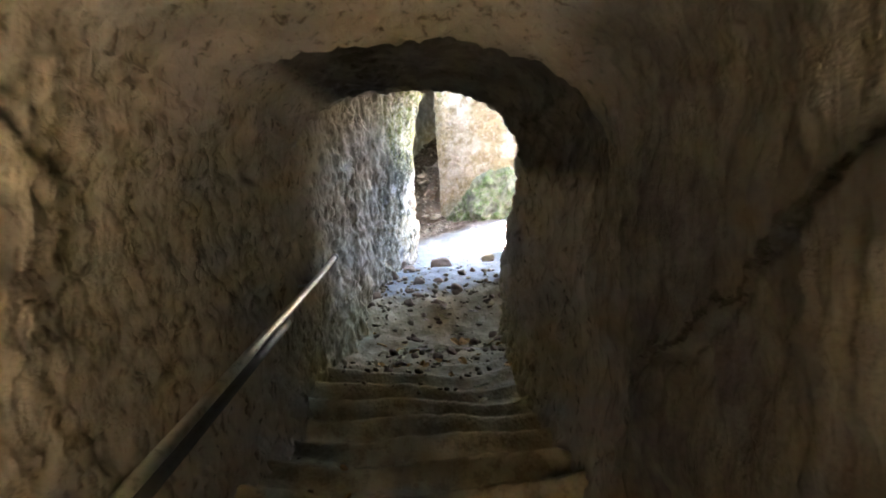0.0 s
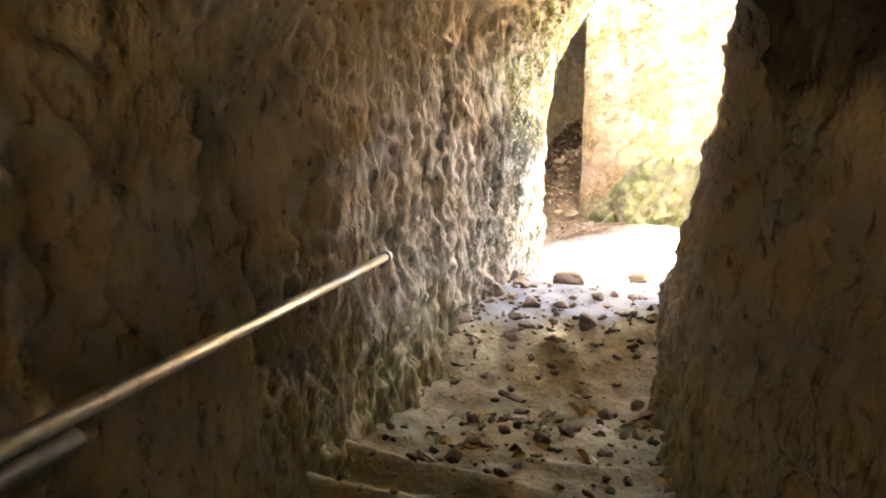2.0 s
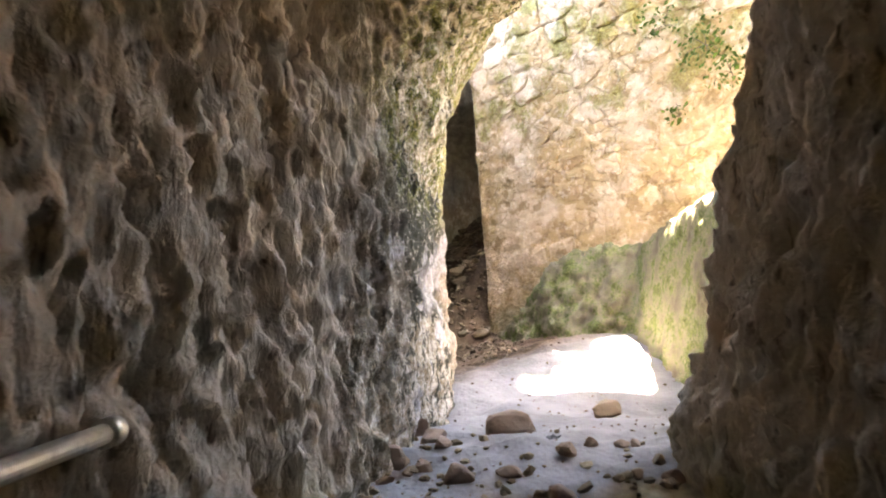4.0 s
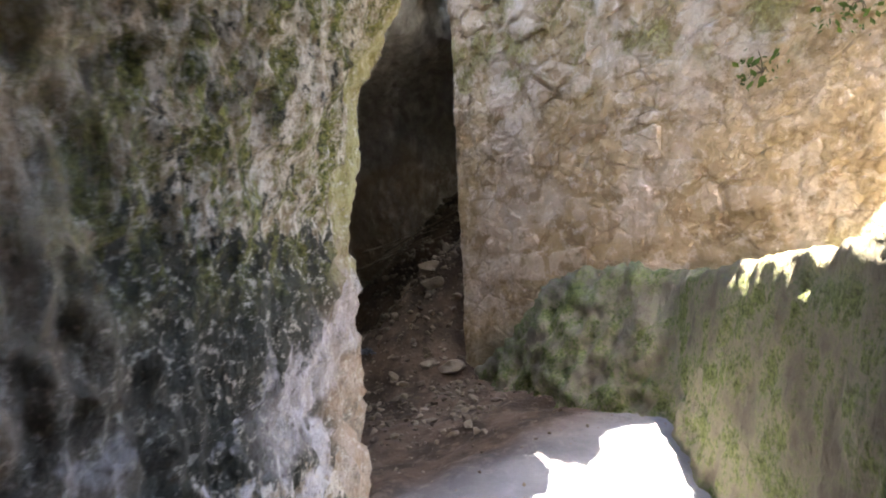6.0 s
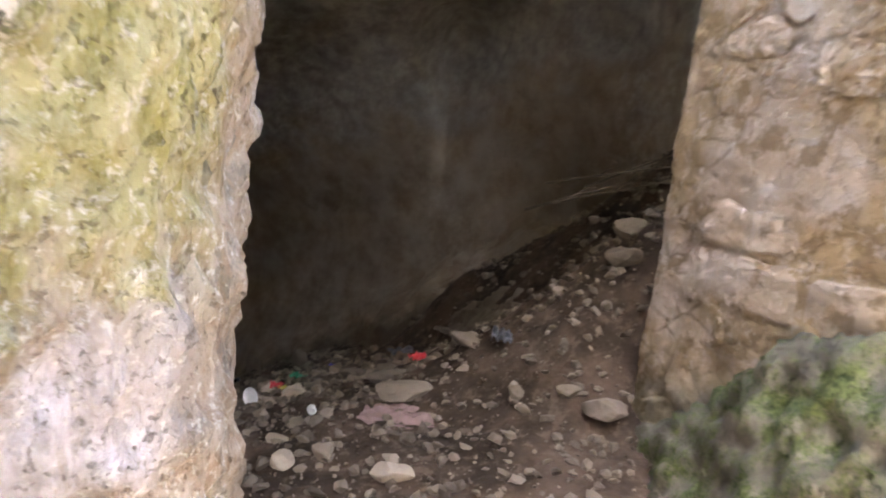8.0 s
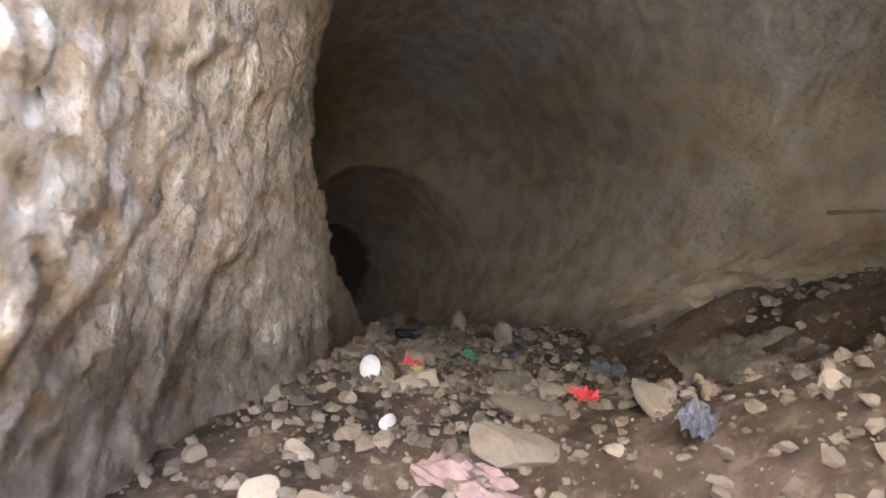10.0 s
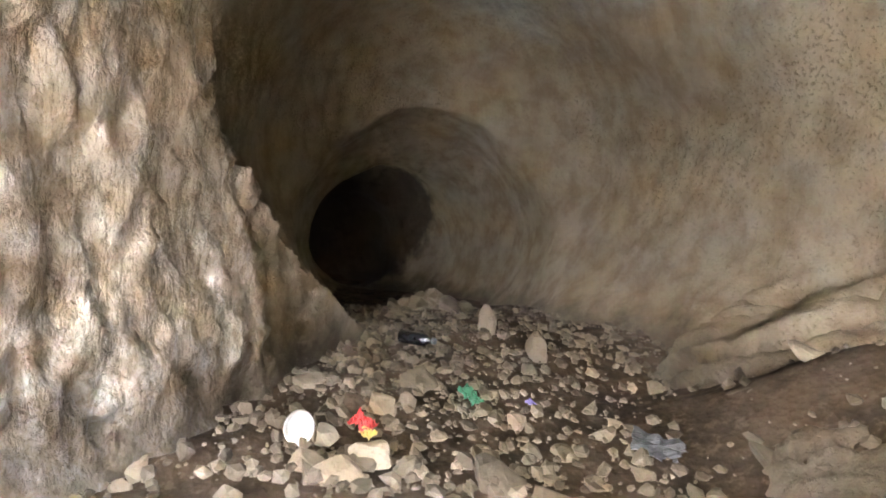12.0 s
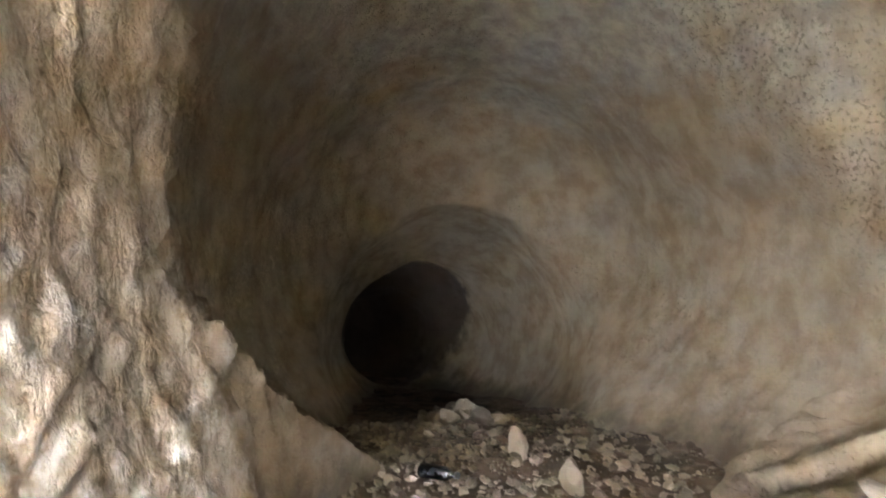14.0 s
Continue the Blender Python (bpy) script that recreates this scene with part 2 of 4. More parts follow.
def left_wall(y):
    return np.interp(y, [-3, 5.2, 6.4, 6.9, 7.5, 8.4, 9.1, 9.6], [-0.95, -0.93, -0.9, -0.76, -0.54, -0.375, -0.32, -0.32])


def pier_face(y, z):
    return left_wall(y) + np.interp(z, [1.3, 1.9, 2.3, 2.6], [-0.04, 0.0, 0.04, 0.06]) * smooth(y, 8.0, 8.8)


def right_wall(y, z):
    foot = np.interp(y, [-3, 2.2, 4.2, 5.2, 6.0, 7.0, 7.6], [0.66, 0.62, 0.47, 0.47, 0.45, 0.43, 0.5])
    lean = np.interp(y, [-3, 4.2, 6.0, 7.0], [0.02, 0.02, 0.12, 0.22])
    return foot + lean * z


def roof(y):
    return np.interp(y, [-3, 2.3, 2.62, 2.72, 2.76, 3.3, 4.25, 4.4, 5.2, 7.0, 8.5, 9.6], [1.98, 1.97, 1.9, 1.9, 2.04, 2.05, 1.97, 2.0, 2.35, 2.75, 3.05, 3.15])


def ground_height(x, y):
    """Height of the trodden floor, steps, sill, rubble slope and cave floor."""
    way = np.interp(y, [-3, 0.3, 3, 4.5, 6.3, 6.6, 7.0, 7.5, 8.4, 9.0, 9.7, 11], [0.34, 0.24, 0.06, 0.02, 0.08, 0.16, 0.44, 0.62, 0.64, 0.8, 1.0, 1.06])
    wave = 0.05 * np.sin(x * 2.6 + 0.6) + 0.03 * np.sin(x * 7.1 + y * 1.3)
    s = (y + wave) / 0.36
    tread = s - np.floor(s)
    lip = (0.085 + 0.03 * np.sin(x * 3.3 + y * 2.0)) * smooth(tread, 0.62, 0.93) * (1 - smooth(tread, 0.95, 1.0)) - 0.012
    way = way + lip * (1 - smooth(y, 5.3, 6.0)) + 0.05 * np.abs((x + 0.2) / 0.7) ** 3 * (1 - smooth(y, 6.5, 7.5))
    cave = np.interp(x, [-11, -9, -7, -5.5, -4, -3.1, -2.2, -1.2, -0.4, 0.2], [-4.3, -3.2, -2.25, -1.42, -0.45, 0.03, 0.40, 0.77, 0.92, 1.0])
    cave = cave - 0.12 * (1 - smooth(y, 9.6, 10.8)) + 0.12 * smooth(y, 10.6, 11.1) * smooth(x, -0.7, 0)
    cave = cave + 0.8 * smooth(x, -1.6, 0.1) * smooth(y, 10.75, 11.6) + 0.5 * smooth(y, 12.0, 12.7) * smooth(x, -2.35, -1.6)
    w = (1 - smooth(x, -0.35, 0.45)) * smooth(y, 8.9, 9.7)
    w = np.maximum(w, smooth(y, 10.8, 11.3))
    return way * (1 - w) + cave * w


MASONRY_AT, MASONRY_N = (-0.03, 10.93), (0.667, 0.745)     # a point of the wall's face, and the way into the wall
TUBE = ([((-1.6, 12.0, 1.45), 1.28), ((-2.6, 12.03, 1.1), 1.27), ((-3.5, 12.08, 0.75), 1.34), ((-4.65, 12.45, 0.3), 1.2)],
        [((-2.1, 11.9, 1.75), 1.2), ((-3.4, 11.95, 1.2), 1.22), ((-4.4, 12.3, 0.55), 1.1)],
        [((-4.65, 12.5, -0.12), 1.0), ((-5.9, 12.85, -0.95), 0.95)],
        [((-5.9, 12.88, -1.12), 0.85), ((-7.15, 13.05, -1.62), 0.78)],
        [((-7.1, 12.98, -1.62), 0.56), ((-8.0, 12.95, -2.2), 0.54), ((-9.0, 11.9, -2.9), 0.6), ((-10.0, 11.1, -3.3), 0.5)])


def bench_height(x, y):
    """Mossy rock foot under the masonry and the bench along the right of the court."""
    t = -((x - MASONRY_AT[0]) * MASONRY_N[0] + (y - MASONRY_AT[1]) * MASONRY_N[1])
    u = (x - MASONRY_AT[0]) * 0.745 - (y - MASONRY_AT[1]) * 0.667
    foot = 1.06 + 0.62 * smooth(u, 0.05, 0.95) - 2.8 * np.maximum(0, t - 0.02) - 3 * np.maximum(0, 0.0 - u) - 3 * np.maximum(0, -t - 0.3)
    bench = 1.68 + 0.12 * (9.5 - y) - 6.0 * np.maximum(0, 1.08 + 0.12 * np.clip(9.5 - y, 0, 1) - x) - 4 * np.maximum(0, 7.5 - y)
    return np.maximum(foot, bench)


def apron_height(x, y):
    """The eroded shelf of rock along the foot of the cave's back wall, rising with its bedding."""
    d = -((x + 1.8) * 0.29 + (y - 13.15) * 0.957)
    foot = 0.57 + 0.28 * np.clip(x + 2.5, 0, 1)
    top = 0.46 + 0.35 * (x + 2.5) + 0.55 * (foot - d) + 0.03 * np.sin(9 * x + 4 * y)
    return top - 2.2 * np.maximum(0, -2.5 - x - 0.3 * (0.57 - d)) - 5 * np.maximum(0, d - foot) - 3 * np.maximum(0, x + 0.3)


def void(x, y, z):
    """Distance-like field: below 0 in the open air, above 0 in rock."""
    g = ground_height(x, y) - 0.3
    passage = smax(smax(pier_face(y, z) - x, x - right_wall(y, z), 0.12), z - roof(y), 0.55 + 0.6 * smooth(y, 6.5, 8.5))
    passage = np.maximum(passage, y - 9.5)
    # the stair's upper end and an unseen opening, added to bring in fill light
    entry = np.maximum(np.maximum(np.abs(x + 0.15) - 0.8, np.abs(y + 3.45) - 2.1), np.maximum(-z, z - 2.1))
    fill_well = np.maximum(np.maximum(np.abs(x - 1.3) - 0.95, np.abs(y + 3.68) - 1.7), 0.5 - z)
    entry = smin(entry, fill_well, 0.15)
    passage = smin(np.maximum(passage, -5.6 - y), entry, 0.2)
    # court under an added, unseen roof; ragged gaps in it place the sun patches
    court = smax(6.15 - y, -((x - 0.8) * 0.907 + (y - 7.0) * 0.42), 0.1)
    court = smax(court, x - 5.2, 0.3)
    court = smax(court, (x - MASONRY_AT[0]) * MASONRY_N[0] + (y - MASONRY_AT[1]) * MASONRY_N[1] - 0.25, 0.1)
    court = smax(court, pier_face(y, z) - x, 0.12)
    ragged = 0.12 * np.sin(x * 5.1 + 1.0) + 0.1 * np.sin(y * 6.3) + 0.05 * np.sin(13 * x + 7 * y)
    def gap(x0, x1, y0, y1):
        return np.maximum(np.abs(x - (x0 + x1) / 2) - (x1 - x0) / 2, np.abs(y - (y0 + y1) / 2) - (y1 - y0) / 2) + ragged

    hole = np.minimum(gap(1.12, 2.1, 6.0, 7.55), gap(2.0, 5.1, 6.0, 8.15))
    court = smax(court, np.minimum(z - 3.75, hole), 0.2)
    # mouth of the cave and its tube
    mouth = smax(-((x + 0.316) * 0.613 + (y - 9.13) * 0.79), (x + 1.8) * 0.29 + (y - 13.15) * 0.957, 0.25)
    mouth = smax(mouth, x - 1.1 - np.maximum(0, 10.9 - y), 0.3)
    mouth = smax(smax(mouth, -2.35 - x, 0.08), z - 3.34 - 0.2 * x, 0.38)
    tube = np.full_like(x, 9.0)
    for (a, ra), (b, rb) in [ends for run in TUBE for ends in zip(run, run[1:])]:
        d = [q - p for p, q in zip(a, b)]
        t = np.clip(((x - a[0]) * d[0] + (y - a[1]) * d[1] + (z - a[2]) * d[2]) / sum(q * q for q in d), 0, 1)
        r = np.sqrt((x - a[0] - t * d[0]) ** 2 + (y - a[1] - t * d[1]) ** 2 + (z - a[2] - t * d[2]) ** 2)
        tube = smin(tube, r - ra - t * (rb - ra), 0.05)
    shaft = np.maximum(gap(-0.45, 5.1, 8.0, 10.8), 9.0 - 1.0 * np.clip(x - 0.3, 0, 1) - y + ragged)
    shaft = smax(shaft, -((x + 0.316) * 0.613 + (y - 9.13) * 0.79), 0.2)
    shaft = smax(smax(shaft, (x + 1.8) * 0.29 + (y - 13.15) * 0.957, 0.2), 1.5 - z, 0.3)
    both = smin(smin(mouth, tube, 0.1), shaft, 0.25)
    flare = -((x + 2.35) * 0.537 + (y - 10.68) * 0.814 + (z - 1.3) * 0.22) - 0.75 * np.maximum(0, -3.15 - x)
    flare = flare - 0.7 * np.maximum(0, x + 2.0) - 0.8 * np.maximum(0, z - 1.3 - 1.6 * (x + 2.35))
    both = smax(both, flare, 0.12)
    both = smax(both, g + 0.02 - z, 0.3)
    out = smin(np.minimum(passage, court), both, 0.12)
    out = smax(out, (bench_height(x, y) - z) * 0.6, 0.08)
    out = smax(out, (apron_height(x, y) - z) * 0.75, 0.05)
    out = smax(out, g - z, 0.15)
    return np.minimum(out, 4.35 - z + 0.0 * x)


def surface(lo, hi, step):
    """The rock's skin inside a box: one vertex in each cell that the skin crosses, quads between neighbours."""
    n = [int(round((b - a) / step)) + 1 for a, b in zip(lo, hi)]
    ax = [a + step * np.arange(k) for a, k in zip(lo, n)]
    f = np.empty(n, np.float32)
    for i0 in range(0, n[1], 40):
        i1 = min(n[1], i0 + 40)
        X, Y, Z = np.meshgrid(ax[0], ax[1][i0:i1], ax[2], indexing="ij")
        f[:, i0:i1] = void(X, Y, Z)
    s = f > 0
    c = [(i, j, k) for i in (0, 1) for j in (0, 1) for k in (0, 1)]
    cut = lambda a, o: a[o[0]:n[0] - 1 + o[0], o[1]:n[1] - 1 + o[1], o[2]:n[2] - 1 + o[2]]
    total = sum(cut(s, o).astype(np.int8) for o in c)
    mixed = (total > 0) & (total < 8)
    index = np.full(mixed.shape, -1, np.int32)
    cells = np.argwhere(mixed)
    index[mixed] = np.arange(len(cells))
    acc, cnt = np.zeros((len(cells), 3)), np.zeros(len(cells))
    val = {o: f[cells[:, 0] + o[0], cells[:, 1] + o[1], cells[:, 2] + o[2]] for o in c}
    for o in c:
        for d in range(3):
            if o[d] == 0:
                q = tuple(v + (e == d) for e, v in enumerate(o))
                va, vb = val[o], val[q]
                hit = (va > 0) != (vb > 0)
                t = np.where(hit, va / np.where(hit, va - vb, 1), 0)
                p = np.tile(np.array(o, float), (len(cells), 1))
                p[:, d] += t
                acc[hit] += p[hit]
                cnt[hit] += 1
    verts = (cells + acc / cnt[:, None]) * step + np.array(lo)
    faces = []
    for d in range(3):
        e, g = [(1, 2), (2, 0), (0, 1)][d]
        a = np.moveaxis(s, (d, e, g), (0, 1, 2))
        ix = np.moveaxis(index, (d, e, g), (0, 1, 2))
        flip = a[:-1, 1:-1, 1:-1] != a[1:, 1:-1, 1:-1]
        w = np.argwhere(flip)
        up = a[:-1, 1:-1, 1:-1][flip]
        q = np.stack([ix[w[:, 0], w[:, 1] + u, w[:, 2] + v] for u, v in ((0, 0), (1, 0), (1, 1), (0, 1))], 1)
        q[~up] = q[~up][:, ::-1]
        faces.append(q)
    faces = np.concatenate(faces)
    return verts, faces[(faces >= 0).all(1)]


def normals(v, f):
    a = np.cross(v[f[:, 2]] - v[f[:, 0]], v[f[:, 3]] - v[f[:, 1]])
    n = np.zeros_like(v)
    for i in range(4):
        for d in range(3):
            n[:, d] += np.bincount(f[:, i], a[:, d], len(v))
    return n / (np.linalg.norm(n, axis=1)[:, None] + 1e-9), a / (np.linalg.norm(a, axis=1)[:, None] + 1e-9)


def roughen(v, n):
    """Hewn relief: long pick marks in the passage, smoother in the cave."""
    x, y = v[:, 0], v[:, 1]
    hewn = 1 - 0.7 * smooth(-0.75 * x + 0.65 * (y - 9.5), 2.5, 3.3)
    slant = v + np.stack([0 * x, 0.25 * v[:, 2], 0 * x], 1)
    d = 0.05 * vnoise(v / 0.8) + 0.03 * vnoise(v / 0.33 + 9)
    passage = 1 - smooth(y, 7.4, 8.4)
    smoothed = 1 - 0.6 * smooth(x, 0.2, 0.4) * (1 - smooth(y, 2.9, 3.6))
    hewn = hewn * (1 + 0.45 * passage) * smoothed * (1 - 0.6 * smooth(v[:, 2], 1.76, 1.88) * (1 - smooth(y, 4.2, 4.8)))
    d += hewn * 0.022 * vnoise(slant / (0.075, 0.075, 0.22) + 3)
    d += hewn * 0.024 * (1 - 2 * np.abs(vnoise(slant / (0.045, 0.045, 0.13) + 17)))
    d += hewn * 0.013 * vnoise(slant / (0.026, 0.026, 0.05) + 31) + 0.004 * vnoise(v / 0.05 + 41)
    pier = smooth(y, 7.6, 8.6) * hewn
    d += pier * (0.017 * vnoise(v / (0.07, 0.07, 0.12) + 61) + 0.010 * vnoise(v / 0.05 + 71))
    d *= 1 - 0.65 * smooth(x, 0.9, 1.05) * smooth(y, 7.6, 8.0)
    for py, pz, pr, depth in ((5.1, 1.15, 0.075, 0.11), (6.25, 1.78, 0.06, 0.09), (5.6, 1.62, 0.05, 0.06), (4.4, 1.5, 0.05, 0.06), (6.0, 1.0, 0.09, 0.08), (5.75, 0.8, 0.1, 0.07), (6.55, 1.3, 0.05, 0.07)):
        d -= (x < -0.3) * depth * np.exp(-(((y - py) / pr) ** 2 + ((v[:, 2] - pz) / (1.5 * pr)) ** 2))
    shelf = smooth(v[:, 2], 0.2, 0.4) * smooth(apron_height(x, y) - v[:, 2], -0.16, -0.02) * smooth(x, -2.75, -2.5) * (y > 12.2)
    bed = np.stack([x * 0.5, y * 1.2, (v[:, 2] - 1.25 * x) * 3.4], 1)
    d += shelf * (0.035 * vnoise(bed / 0.2 + 13) - 0.075 * np.exp(-(vnoise(bed / 0.4 + 23) / 0.13) ** 2) + 0.012 * vnoise(v / 0.06 + 7))
    right = smooth(x, 0.2, 0.4)
    line = np.interp(y, [1.0, 1.4, 1.8, 2.1, 2.4, 2.75, 3.2], [1.56, 1.34, 1.09, 0.91, 0.82, 0.49, 0.04])
    off = (v[:, 2] - line + 0.04 * vnoise(v / 0.12 + 51)) * 0.72
    seam = right * smooth(y, 0.9, 1.1) * (1 - smooth(y, 3.0, 3.3))
    d += seam * (-0.05 * np.exp(-(off / 0.012) ** 2) + 0.018 * smooth(off, 0.05, 0) * smooth(off, -0.5, -0.05))
    return v + n * d[:, None]


def mesh_from(name, v, f, material, smooth_shade=True):
    used = np.unique(f)
    new_id = np.zeros(len(v), np.int32)
    new_id[used] = np.arange(len(used))
    v, f = v[used], new_id[f]
    me = bpy.data.meshes.new(name)
    me.vertices.add(len(v)), me.loops.add(f.size), me.polygons.add(len(f))
    me.vertices.foreach_set("co", v.astype(np.float32).ravel())
    me.loops.foreach_set("vertex_index", f.astype(np.int32).ravel())
    me.polygons.foreach_set("loop_start", np.arange(0, f.size, f.shape[1], dtype=np.int32))
    me.update(calc_edges=True)
    me.polygons.foreach_set("use_smooth", np.full(len(f), smooth_shade))
    me.materials.append(material)
    return new(name, me)


def piece(name, v, f, material, label, category):
    if len(f):
        tagged(mesh_from(name, v, f, material), label, category, kind="structure")


def rock_shell():
    boxes = [((-1.35, -0.1, -0.5), (1.5, 8.02, 3.4), 0.02), ((-1.35, -6.1, -0.5), (2.6, 0.0, 4.6), 0.05),
             ((-4.05, 7.96, -0.7), (1.25, 13.9, 4.6), 0.028), ((0.7, 6.0, 0.0), (1.25, 8.02, 4.6), 0.05), ((1.18, 5.9, 0.0), (5.8, 12.5, 4.6), 0.05), ((-11.3, 10.2, -3.9), (-3.95, 15.0, 2.6), 0.045)]
    for b, (lo, hi, step) in enumerate(boxes):
        v, f = surface(lo, hi, step)
        n, fn = normals(v, f)
        v = roughen(v, n)
        mid = v[f].mean(1)
        up = fn[:, 2]
        if b < 2:
            out = mid[:, 2] > 4.15
            piece("roof_rock_light_well", v, f[out], ROCK, "unseen rock round the added light well behind the stair's upper end", "rock")
            f, mid, up = f[~out], mid[~out], up[~out]
            top = up < -0.6
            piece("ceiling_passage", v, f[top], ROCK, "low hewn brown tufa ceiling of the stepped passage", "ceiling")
            side = (~top) & (mid[:, 0] < -0.15)
            piece("wall_left", v, f[side], ROCK, "hewn brown tufa wall with long vertical pick marks", "wall")
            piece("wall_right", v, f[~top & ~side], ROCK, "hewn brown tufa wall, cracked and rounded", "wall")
        elif b < 5:
            out = mid[:, 2] > 4.15
            piece("roof_rock", v, f[out], ROCK, "unseen roof rock added above the court to shape its sunlight", "rock")
            top = (up < -0.6) & ~out
            piece("ceiling_cave", v, f[top], ROCK, "grey rock ceiling of cave and court", "ceiling")
            pier = ~out & ~top & (mid[:, 1] < 11.6) & (mid[:, 0] < 0.3)
            back = ~out & ~top & ~pier & (mid[:, 1] >= 11.2) & (mid[:, 0] < 0.9)
            piece("wall_pier", v, f[pier], ROCK, "mossy, lichen-stained rock pier beside the cave mouth", "wall")
            piece("wall_back", v, f[back], ROCK, "smooth tan cave wall turning grey above", "wall")
            piece("wall_court", v, f[~out & ~top & ~pier & ~back], ROCK, "rough rock wall round the sunlit court", "wall")
        else:
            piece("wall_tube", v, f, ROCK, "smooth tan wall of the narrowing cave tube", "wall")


def ground_sheet(name, x0, x1, y0, y1, step, label, keep):
    xs, ys = np.arange(x0, x1 + step / 2, step), np.arange(y0, y1 + step / 2, step)
    X, Y = np.meshgrid(xs, ys, indexing="ij")
    Z = ground_height(X, Y)
    p = np.stack([X.ravel(), Y.ravel(), Z.ravel()], 1)
    rough = 0.35 + 0.65 * smooth(p[:, 1], 5.6, 6.4)
    p[:, 2] += rough * (0.035 * vnoise(p / 0.4) + 0.02 * vnoise(p / 0.15 + 5) + 0.010 * vnoise(p / 0.06 + 11))
    i = np.arange(len(xs) * len(ys)).reshape(len(xs), len(ys))
    f = np.stack([i[:-1, :-1], i[1:, :-1], i[1:, 1:], i[:-1, 1:]], -1).reshape(-1, 4)
    c = p[f].mean(1)
    f = f[keep(c) & (void(c[:, 0], c[:, 1], c[:, 2] + 0.05) < 0.14)]
    tagged(mesh_from(name, p, f, EARTH), label, "floor", kind="structure")


def sun_block():
    """Unseen rock ridge added between the court's two sky openings to block sun."""
    bm = bmesh.new()
    bmesh.ops.create_icosphere(bm, subdivisions=5, radius=1.0)
    for v in bm.verts:
        p = v.co.copy()
        p *= 1 + 0.18 * noise.noise(p * 1.7) + 0.08 * noise.noise(p * 5.0)
        q = max(abs(p.x), abs(p.z), 0.3)
        p = p.lerp(p / q, 0.6)
        v.co = Vector((p.x * 2.1, p.y * 0.62, p.z * 1.7))
    for f in bm.faces:
        f.smooth = True
    me = bpy.data.meshes.new("sun_block")
    bm.to_mesh(me)
    bm.free()
    me.materials.append(ROCK)
    ob = tagged(new("sun_block", me), "unseen rock ridge added to keep the sun off the sunken court", "rock", kind="structure")
    ob.matrix_basis = Matrix.Translation((1.5, 8.25, 5.95)) @ Matrix.Rotation(math.atan2(0.416, 0.909), 4, "Z")


rock_shell()
sun_block()
ground_sheet("floor_passage", -1.3, 1.3, -4.9, 7.5, 0.02, "worn rock-cut steps covered with dirt", lambda c: c[:, 1] < 7.5)
ground_sheet("ground", -10.5, 5.4, 7.5, 14.5, 0.035, "earth and grit rising over the sill and sloping into the cave", lambda c: c[:, 1] >= 7.49)


# ---- parts and things ----
def part(name, me, material, parent, label="", m=None):
    """One mesh object under a thing or a part."""
    if isinstance(me, bmesh.types.BMesh):
        bm, me = me, bpy.data.meshes.new(name)
        bm.to_mesh(me)
        bm.free()
    if material and not me.materials:
        me.materials.append(material)
    ob = new(name, me)
    ob.parent = parent
    if m is not None:
        ob.matrix_basis = m
    if label:
        ob["label"] = label
    return ob


def stone_mesh(name, seed, material, flat=0.75, sub=2, rough=0.22, boxy=0.0, chip=0.26):
    """A broken stone about 1 across."""
    bm = bmesh.new()
    bmesh.ops.create_icosphere(bm, subdivisions=sub, radius=0.5)
    rnd = random.Random(seed)
    off = Vector((rnd.uniform(-50, 50), rnd.uniform(-50, 50), rnd.uniform(-50, 50)))
    cuts = [(Vector((rnd.gauss(0, 1), rnd.gauss(0, 1), rnd.gauss(0, 1))).normalized(), rnd.uniform(chip, 0.42 + boxy * 0.2)) for _ in range(9)]
    for v in bm.verts:
        p = v.co.copy()
        if boxy:
            q = max(abs(p.x), abs(p.y), abs(p.z))
            p = p.lerp(p * (0.5 / q), boxy)
        for n, d in cuts:
            over = p.dot(n) - d
            if over > 0:
                p -= n * over * 0.9
        p *= 1 + rough * noise.noise(p * 2.2 + off)
        p.z *= flat
        v.co = p
    me = bpy.data.meshes.new(name)
    bm.to_mesh(me)
    bm.free()
    me.materials.append(material)
    return me


def stone_material(name, dark, pale, moss=0.0):
    k = Net(name, 0.92, 0.25)
    info = k.n.new("ShaderNodeObjectInfo").outputs["Random"]
    isle = k.n.new("ShaderNodeNewGeometry").outputs["Random Per Island"]
    mid = k.noise(9.0, 6.0, 0.6)
    fine = k.noise(70.0, 4.0, 0.7)
    t = k.math("MULTIPLY", k.math("ADD", k.math("ADD", info, isle), mid), 0.36)
    col = k.mix(k.ramp(t, 0.15, 0.85), dark, pale)
    col = k.mix(k.math("MULTIPLY", k.ramp(fine, 0.55, 0.7), 0.35), col, tuple(c * 0.5 for c in dark))
    return k.done(col, k.bump(k.math("ADD", mid, k.math("MULTIPLY", fine, 0.4)), 0.012, 0.7))


RUBBLE = stone_material("limestone_rubble", (0.07, 0.053, 0.037), (0.265, 0.212, 0.157))
RUBBLE_STAIR = stone_material("dusty_broken_tufa", (0.15, 0.115, 0.075), (0.40, 0.33, 0.235))
RUBBLE_BROWN = stone_material("reddish_brown_stone", (0.10, 0.07, 0.052), (0.27, 0.195, 0.15))


